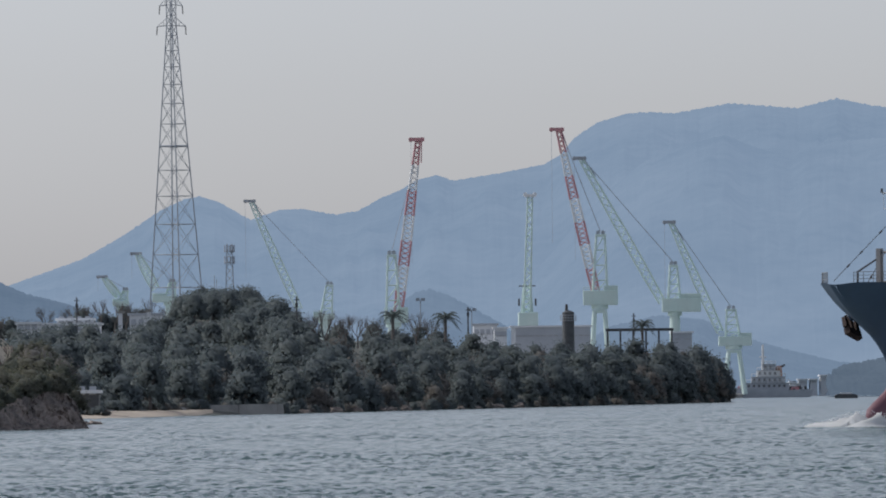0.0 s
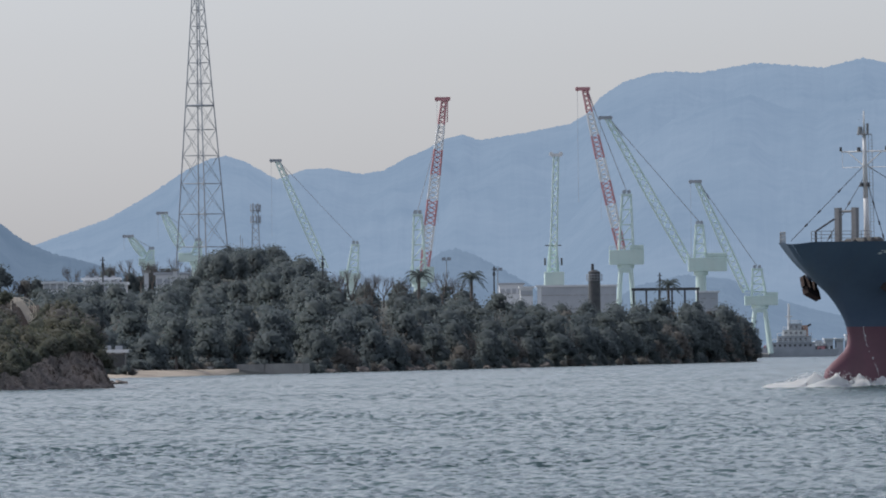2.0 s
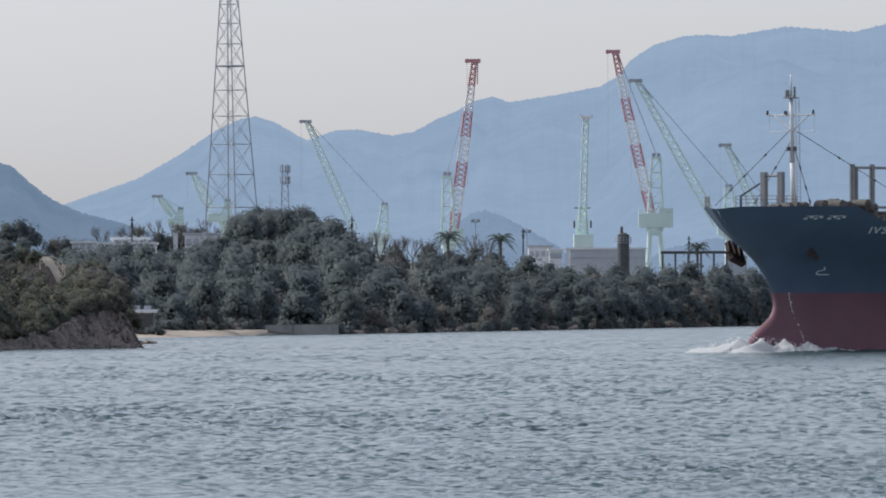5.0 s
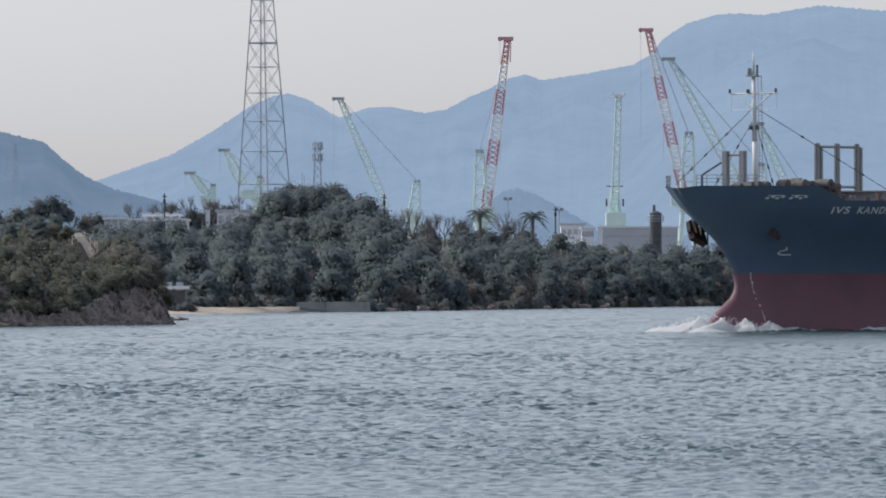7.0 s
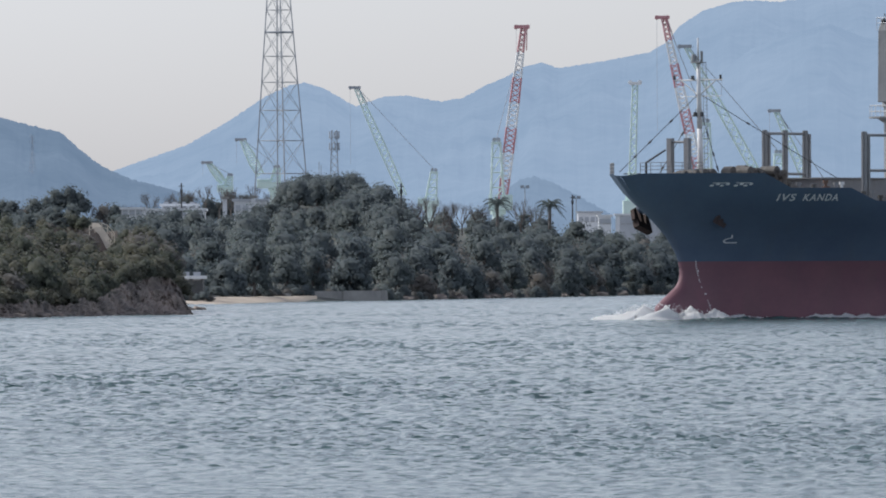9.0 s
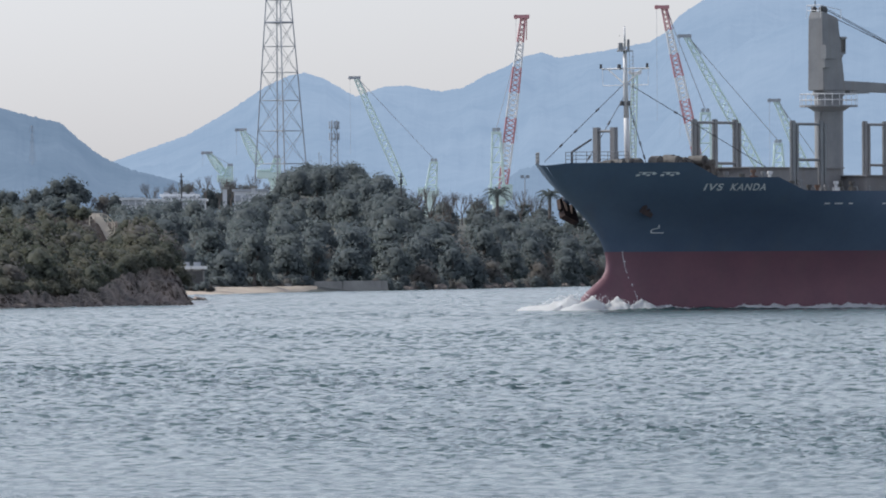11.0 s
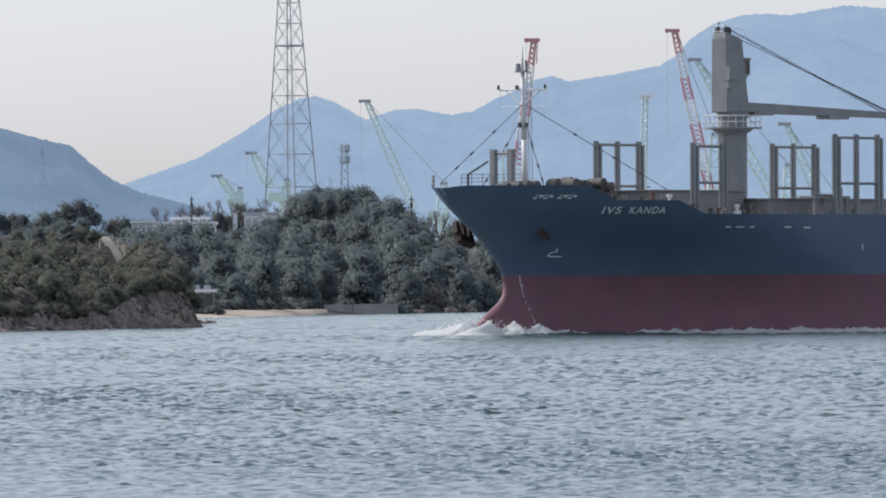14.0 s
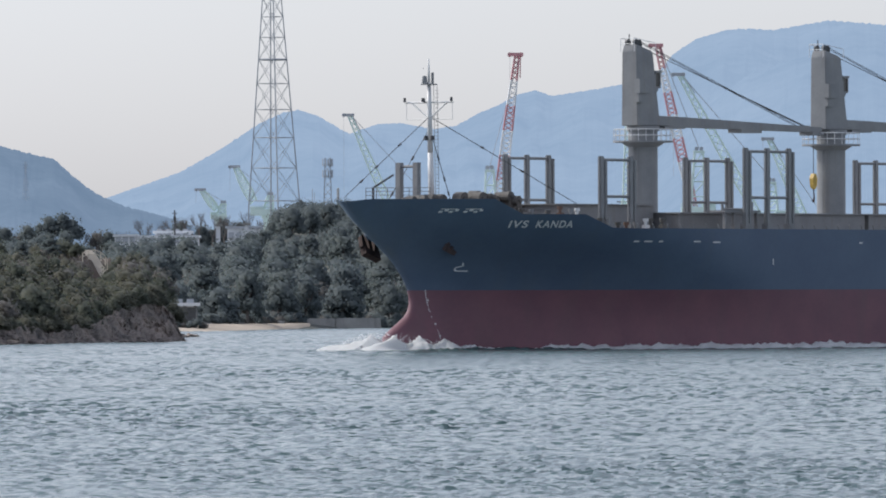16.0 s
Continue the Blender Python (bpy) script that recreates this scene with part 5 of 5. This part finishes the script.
def cliff():
    """The rock skirt round the foot of the headland: tilted, broken faces."""
    bm = bmesh.new()
    cols, rows = 260, 26
    grid = []
    for c in range(cols + 1):
        u = -200 + 517 * c / cols
        high = (1.6 + 0.6 * noise.noise(Vector((u * 0.02, 1, 0))) + 2.3 * smoothstep(120, 225, u) * (1 - smoothstep(258, 312, u))) * (1 - 0.8 * smoothstep(288, 317, u))
        line = []
        for r in range(rows + 1):
            f = r / rows
            p = Vector((u * 0.05, f * high * 1.8, 0))
            crag = noise.fractal(p * 0.8, 0.9, 2.2, 6) + 0.5 * noise.noise(p * 3.1)
            slab = math.floor((noise.noise(p * 0.5 + Vector((5, 2, 1))) + f) * 4) / 4
            d = head_shore(u) - 3.2 + (f ** 0.8) * (4.5 + 2 * high) * 0.9 - crag * 0.95 - slab * 1.2 + 3.0 * smoothstep(290, 317, u)
            z = -0.5 + high * 1.15 * f + crag * 0.3
            line.append(bm.verts.new(((u - 784) / RAD * d, d, z)))
        grid.append(line)
    for c in range(cols):
        for r in range(rows):
            bm.faces.new((grid[c][r], grid[c + 1][r], grid[c + 1][r + 1], grid[c][r + 1]))
    return tagged(part("shore_rock", bm, M_ROCK), "weathered brown-grey rock at the foot of the headland", "rock", kind="structure")


cliff()


def boulder(u, d, r, z, seed):
    bm = bmesh.new()
    bmesh.ops.create_icosphere(bm, subdivisions=3, radius=1.0)
    for v in bm.verts:
        n = noise.fractal(v.co * 1.3 + Vector((seed * 3.1, 0, 0)), 1.0, 2.0, 4)
        v.co = Vector((v.co.x * 1.5, v.co.y, v.co.z * 0.62)) * r * (1 + 0.45 * n)
    ob = part("boulder", bm, M_ROCK)
    ob.matrix_basis = Matrix.Translation(((u - 784) / RAD * d, d, z)) @ Matrix.Rotation(seed * 1.7, 4, "Z")
    return tagged(ob, "dark weathered boulder at the water's edge", "rock", "shore boulders")


for i in range(26):
    u = rng.uniform(-120, 308)
    boulder(u, head_shore(u) - rng.uniform(0.3, 2.6), rng.uniform(0.25, 0.75), rng.uniform(-0.15, 0.15), i)
for i, (u, d, r) in enumerate(((318, 1010, 0.55), (322, 1012, 0.35), (327, 1014, 0.4), (305, 1000, 0.5))):
    boulder(u, d, r, 0.05, 40 + i)
for i in range(30):
    u = rng.uniform(660, 1440)
    boulder(u, profile(SHORE, u) - rng.uniform(0, 3), rng.uniform(0.5, 1.3), 0.1, 60 + i)


def headland_wood():
    for r, f0 in enumerate((0.13, 0.2, 0.28, 0.36, 0.45, 0.55, 0.66, 0.78, 0.9)):
        u = -90.0 + rng.uniform(0, 15)
        while u < 292:
            f = f0 + rng.uniform(-0.03, 0.03)
            d = head_shore(u) + 95 * f
            z = head_height(u, f)
            room = spot(u, profile(HEAD, u), d).z - z
            clear = 62 < u < 178 and f > 0.8 or 122 < u < 172 and f > 0.44
            if 0.6 < room and not clear and not (u > 268 and f < 0.3):
                s = min(0.72, max(0.3, room / 6.6 * rng.uniform(0.85, 1.15)))
                grow(rng.choice((SHRUBS[0], SHRUBS[1], SHRUBS[0], SHRUBS[1], KINDS[4])), u, d, z - 0.25, s, rng.uniform(0.85, 1.1))
            u += rng.uniform(22, 36)
    for u, d, v_top, tall in ((72, 930, 372, 3.6), (100, 935, 374, 3.4), (118, 932, 382, 2.6), (45, 930, 384, 3.0), (20, 928, 386, 3.2), (-20, 930, 376, 3.4), (88, 934, 380, 2.8)):
        grow(rng.choice((SHRUBS[0], KINDS[3])), u, d, spot(u, v_top, d).z - tall, tall / 8.0)
    for u in range(50, 135, 11):
        grow(KINDS[4], u, head_shore(u) + 79, head_height(u, 0.83) - 0.2, rng.uniform(0.1, 0.16))


headland_wood()
for i in range(44):                             # scrub hanging over the rock
    u = -95 + i * 8.4 + rng.uniform(-4, 4)
    reach_in = rng.uniform(2.5, 6.0) if u < 150 else rng.uniform(6.5, 9.5)
    lift = 1.0 + 2.3 * smoothstep(120, 225, u) * (1 - smoothstep(258, 312, u))
    grow(rng.choice(SHRUBS), u, head_shore(u) + reach_in, lift, rng.uniform(0.26, 0.42) + 0.14 * smoothstep(160, 200, u), 0.85)


def head_path():
    bm = bmesh.new()
    prev = None
    for i in range(13):
        f = i / 12
        u = 168 - 34 * f
        fr = 0.76 + 0.1 * f
        d = head_shore(u) + 95 * fr
        w = 15 - 7 * f
        pair = [bm.verts.new(((u + s * w - 784) / RAD * d, d, head_height(u, fr) + 0.45)) for s in (-1, 1)]
        if prev:
            bm.faces.new((prev[0], prev[1], pair[1], pair[0]))
        prev = pair
    tagged(part("path", bm, M_PATH), "pale trodden path over the headland", "path", kind="structure")
    rail = thing("path_railing", Matrix.Identity(4), "low weathered wooden railing beside the path", "railing")
    pts = [spot(u, v, 895) for u, v in ((128, 417), (138, 413), (150, 412), (160, 416), (168, 424), (172, 431))]
    for p in pts:
        part("post", tube(bmesh.new(), p - Vector((0, 0, 0.9)), p, 0.045, n=5), M_PATH, rail)
    for p, q in zip(pts, pts[1:]):
        part("rail", tube(bmesh.new(), p, q, 0.04, n=5), M_PATH, rail)
        part("rail", tube(bmesh.new(), p - Vector((0, 0, 0.4)), q - Vector((0, 0, 0.4)), 0.035, n=5), M_PATH, rail)


head_path()


# ---- beach, sea wall, sheds and yard buildings ----
def beach():
    bm = bmesh.new()
    grid = []
    for c in range(61):
        u = 240 + 290 * c / 60
        back = profile(SHORE, u) + 14
        front = back - 75 * (1 - smoothstep(330, 530, u)) - 6
        line = []
        for r in range(9):
            f = r / 8
            d = front + (back - front) * f
            line.append(bm.verts.new(((u - 784) / RAD * d, d, -0.3 + 1.15 * f ** 0.8 + 0.06 * noise.noise(Vector((u * 0.1, d * 0.2, 0))))))
        grid.append(line)
    for c in range(60):
        for r in range(8):
            bm.faces.new((grid[c][r], grid[c + 1][r], grid[c + 1][r + 1], grid[c][r + 1]))
    tagged(part("beach", bm, M_SAND, smooth=True), "pale sand beach in the cove", "beach", kind="structure")


beach()
for u in (286, 296, 307, 318, 330, 341):        # scrub before the boat shed
    grow(KINDS[rng.choice((0, 4, 2))], u, 1251, 0.2, rng.uniform(0.24, 0.32), 0.8)


def sea_wall():
    ob = thing("breakwater", Matrix.Translation((0, 0, 0)), "low grey concrete breakwater with a rounded end", "breakwater")
    for u0, u1, v_top, d0, d1 in ((330, 420, 541, 1296, 1330), (420, 500, 538, 1330, 1352), (500, 575, 534.5, 1352, 1360), (575, 646, 534, 1360, 1366)):
        p, q = spot(u0, v_top, d0), spot(u1, v_top, d1)
        n = Vector((0, 1, 0))
        bm = bmesh.new()
        sec = [(-0.9, None), (-0.35, 0.0), (0.6, 0.0), (0.9, None)]
        ends = []
        for e in (p, q):
            ends.append([bm.verts.new((e.x, e.y + y, -0.6 if z is None else e.z)) for y, z in sec])
        for i in range(3):
            bm.faces.new((ends[0][i], ends[1][i], ends[1][i + 1], ends[0][i + 1]))
        bm.faces.new(ends[0][::-1])
        bm.faces.new(ends[1])
        bmesh.ops.bevel(bm, geom=[e for e in bm.edges], offset=0.12, segments=2, affect="EDGES")
        part("wall_block", bm, M_CONC, ob)
    e = spot(646, 534, 1366)
    bm = tube(bmesh.new(), (e.x, e.y, -0.6), (e.x, e.y, e.z), 0.95, 0.7, 16)
    part("wall_head", bm, M_CONC, ob)


sea_wall()


def building(name, u0, u1, v_top, v_base, d, depth, label, wall, roof, windows=0, roof_over=0.4, roof_rise=0.0):
    k = d / RAD
    a, b = spot(u0, v_top, d), spot(u1, v_base, d)
    w, h = b.x - a.x, a.z - b.z
    ob = thing(name, Matrix.Translation((a.x, d, b.z)), label, "building", "yard buildings")
    part("wall", box(bmesh.new(), (0, 0, min(-8.0, 0.8 - b.z)), (w, depth, h - 0.3)), wall, ob)
    if roof_rise:
        bm = prism(bmesh.new(), [(-roof_over, 0), (w + roof_over, 0), (w + roof_over, 0.15), (w / 2, roof_rise), (-roof_over, 0.15)], -roof_over, depth + roof_over)
    else:
        bm = box(bmesh.new(), (-roof_over, -roof_over, 0), (w + roof_over, depth + roof_over, 0.45))
    bm.transform(Matrix.Translation((0, 0, h - 0.29)))
    part("roof", bm, roof, ob)
    for i in range(windows):
        x = w * (i + 0.5) / windows
        win = part("window", box(bmesh.new(), (x - 0.5, -0.05, h * 0.35), (x + 0.5, 0.1, h * 0.35 + 1.1)), M_WALL, ob)
        part("sill", box(bmesh.new(), (x - 0.6, -0.12, h * 0.35 - 0.12), (x + 0.6, 0.05, h * 0.35 - 0.02)), M_CONC, win)
    return ob


def yard_building(name, u0, v_top, u1, v_base, *rest):
    return building(name, u0, u1, v_top, v_base, *rest)


building("factory_hall", 200, 330, 388, 404, 1760, 18, "long low pale factory hall with a flat roof", M_ROOF, M_ROOF, 9)
building("roof_house", 256, 318, 380, 388, 1765, 10, "small pale block on the hall's roof", M_ROOF, M_ROOF, 4)
building("office_block", 185, 222, 386, 404, 1740, 12, "white low office block", M_ROOF, M_ROOF, 3)
building("concrete_building", 384, 440, 372, 402, 1780, 14, "pale concrete building among the trees", M_ROOF, M_WALL, 4)
building("concrete_pier", 364, 371, 368, 404, 1770, 3, "pale concrete tower pier", M_ROOF, M_CONC)
building("concrete_pier", 415, 421, 366, 404, 1770, 3, "pale concrete tower pier", M_ROOF, M_CONC)
building("boat_shed", 288, 328, 508, 516, 1258, 7, "low boat shed with a white roof by the beach", M_DARK, M_ROOF, 2)
yard_building("shipyard_office", 1029.5, 402.9, 1051.3, 425.1, 2150, 9, "small white shipyard office", M_ROOF, M_ROOF, 3)
yard_building("shipyard_office", 1059.5, 401.2, 1066.3, 425.3, 2150, 4, "narrow white shipyard hut", M_ROOF, M_ROOF)
yard_building("workshop_hall", 1066.5, 401.3, 1199.3, 426.7, 2200, 16, "long grey workshop hall with pale cladding", M_WALL, M_ROOF, 12)
yard_building("workshop_hall", 992.6, 396.5, 1034.3, 422.9, 2260, 14, "pale workshop hall behind the palms", M_ROOF, M_WALL, 4)
yard_building("shipyard_shed", 1344.4, 414.2, 1379.2, 432.5, 2250, 10, "small pale shed on the quay", M_WALL, M_ROOF, 2)


def silo():
    d = 2180.0
    b = spot(1160.4, 414.3, d)
    ob = thing("storage_tank", Matrix.Translation(b), "dark blue-grey vertical tank with rails", "tank")
    part("shell", tube(bmesh.new(), (0, 0, 0.9 - b.z), (0, 0, 5.0), 1.45, 1.45, 20), M_DARK, ob)
    part("dome", tube(bmesh.new(), (0, 0, 5.0), (0, 0, 5.5), 1.45, 0.5, 20), M_DARK, ob)
    part("vent", tube(bmesh.new(), (-0.4, 0, 5.4), (-0.4, 0, 7.0), 0.4, 0.3, 10), M_DARK, ob)
    bm = bmesh.new()
    for i in range(16):
        w, w2 = i * math.pi / 8, (i + 1) * math.pi / 8
        p, q = (1.9 * math.cos(w), 1.9 * math.sin(w)), (1.9 * math.cos(w2), 1.9 * math.sin(w2))
        tube(bm, (*p, 3.0), (*p, 4.4), 0.05, n=4)
        for h in (3.0, 3.7, 4.4):
            tube(bm, (*p, h), (*q, h), 0.05, n=4)
    part("rail", bm, M_STEEL, ob)


silo()


def gantry():
    """A dark open steel frame over the tree tops."""
    d = 1960.0
    a, b = spot(1226.4, 408.9, d), spot(1346.4, 410.2, d)
    ob = thing("steel_gantry", Matrix.Translation(a), "dark open steel gantry over the tree tops", "gantry")
    w = b.x - a.x
    part("top_beam", box(bmesh.new(), (0, -0.4, -0.35), (w, 0.4, 0.25)), M_DARK, ob)
    for i in range(6):
        x = 0.4 + (w - 0.8) * i / 5
        part("column", box(bmesh.new(), (x - 0.2, -0.2, -12), (x + 0.2, 0.2, -0.36)), M_DARK, ob)


gantry()


def tripod_frame():
    d = 1390.0
    b = spot(413, 492, d)
    ob = thing("timber_frame", Matrix.Translation(b), "pale leaning pole frame on the slope", "frame")
    k = d / RAD
    for x in (-8, 9):
        part("pole", tube(bmesh.new(), (x * k, 0, -1.5), (-3 * k, 0, 40 * k), 0.09, n=5), M_STEEL, ob)
    part("crosspiece", tube(bmesh.new(), (-8 * k, 0, 38 * k), (3 * k, 0, 40 * k), 0.09, n=5), M_STEEL, ob)


tripod_frame()


def lamp_post(u, v0, v1, d):
    ob = thing("flood_light", Matrix.Translation(spot(u, v0, d)), "tall floodlight pole in the shipyard", "lamp post", "poles")
    h = (v0 - v1) * d / RAD
    part("pole", tube(bmesh.new(), (0, 0, 0.9 - spot(u, v0, d).z), (0, 0, h), 0.16, 0.1, 6), M_STEEL, ob)
    for x in (-0.6, 0.6):
        part("lamp_head", box(bmesh.new(), (x - 0.45, -0.3, h - 0.2), (x + 0.45, 0.3, h + 0.5)), M_STEEL, ob)


lamp_post(899, 390, 353, 2100)
lamp_post(989.5, 402.5, 372.0, 2100)


# ---- vessels by the quay ----
def workboat():
    d = 2880.0
    k = d / RAD
    b = spot(1523.2, 530.1, d)
    ob = thing("work_vessel", Matrix.Translation((b.x, d, 0)), "dark moored work vessel with cluttered deck and white mast", "boat")
    L0, L1 = -78 * k, 70 * k
    # Hull and houses take pale greys, which put the haze into their colour.
    hull = prism(bmesh.new(), [(L0, -1), (L1 - 1.5, -1), (L1, 2.3), (L1 - 8, 2.0), (L0 + 5, 2.4), (L0 - 0.5, 3.0)], -4, 4)
    part("hull", hull, M_STEEL, ob)
    for x0, x1, z0, z1, m in ((-50, 27, 11, 24, M_STEEL), (-40, 20, 24.3, 35, M_WALL), (-30, 11, 35.3, 46, M_CRWHITE), (-20, 3, 46.3, 57, M_WALL), (30, 44, 11, 17, M_CRRED)):
        house = part("deckhouse", box(bmesh.new(), (x0 * k, -2.8 + z1 * 0.02, z0 * k), (x1 * k, 2.8 - z1 * 0.02, z1 * k)), m, ob)
        part("deck_edge", box(bmesh.new(), (x0 * k - 0.4, -3.1 + z1 * 0.02, z1 * k + 0.01), (x1 * k + 0.4, 3.1 - z1 * 0.02, z1 * k + 0.04)), M_DARK, house)
        bm = bmesh.new()
        for i in range(9):
            x = (x0 + (x1 - x0) * i / 8) * k
            tube(bm, (x, -3.0 + z1 * 0.02, z1 * k), (x, -3.0 + z1 * 0.02, z1 * k + 1.0), 0.07, n=4)
        tube(bm, (x0 * k, -3.0 + z1 * 0.02, z1 * k + 1.0), (x1 * k, -3.0 + z1 * 0.02, z1 * k + 1.0), 0.07, n=4)
        part("rail", bm, M_CRWHITE, house)
        for i in range(int((x1 - x0) / 9)):
            x = (x0 + 5 + i * 9) * k
            part("window", box(bmesh.new(), (x - 0.35, -2.86 + z1 * 0.02, z1 * k - 1.3), (x + 0.35, -2.7 + z1 * 0.02, z1 * k - 0.6)), M_DARK, house)
    part("funnel", tube(bmesh.new(), (8 * k, 0, 35 * k), (8 * k, 0, 54 * k), 1.3, 1.1, 12), M_ORANGE, ob)
    part("mast", tube(bmesh.new(), (-19 * k, 0, 40 * k), (-19 * k, 0, 92 * k), 0.55, 0.3, 8), M_WHITE, ob)
    part("radar_arm", tube(bmesh.new(), (-25 * k, 0, 70 * k), (-13 * k, 0, 70 * k), 0.2, 0.2, 6), M_WHITE, ob)
    part("derrick", tube(bmesh.new(), (0, 0, 46 * k), (20 * k, 0, 56 * k), 0.5, 0.35, 6), M_DARK, ob)
    r2 = random.Random(4)
    for i in range(46):
        x = r2.uniform(L0 + 2, L1 - 3)
        s = r2.uniform(0.4, 1.1)
        part("deck_gear", box(bmesh.new(), (x, -2.0, 2.0), (x + s, -2.0 + s, 2.0 + s * r2.uniform(0.8, 2.4))), r2.choice((M_CRWHITE, M_DARK, M_STEEL, M_CRRED, M_ROOF)), ob)


workboat()


def barge():
    d = 2340.0
    b = spot(1651.1, 535.4, d)
    ob = thing("barge", Matrix.Translation((b.x, d, 0)), "small dark barge at anchor", "boat")
    hull = prism(bmesh.new(), [(-2.9, -0.4), (2.8, -0.4), (3.1, 0.7), (2.0, 1.1), (-2.2, 1.15), (-3.0, 0.8)], -1.3, 1.3)
    bmesh.ops.bevel(hull, geom=hull.edges[:], offset=0.12, segments=2, affect="EDGES")
    part("hull", hull, M_DARK, ob)
    part("cargo", box(bmesh.new(), (-1.6, -0.8, 1.1), (1.4, 0.8, 1.5)), M_CRWHITE, ob)


barge()
for u, v, w, h in ((1568, 508, 14, 8), (1588, 507, 12, 7), (1606, 504, 20, 11), (1552, 510, 10, 5)):
    building("waterside_building", u, u + w, v - h, v, 3250, 12, "small pale building on the hazy far shore", M_WALL, M_ROOF, 3)


def motions():
    rows = [(t, ship_pose(t)) for t in range(17)]
    walk(ship, rows)
    walk(wake, [(t, ship_pose(t, 0.0)) for t in range(17)])
    walk(wave_sheet, [(t, pose(-0.35 * t, -0.8 * t, 0)) for t in range(17)])


motions()
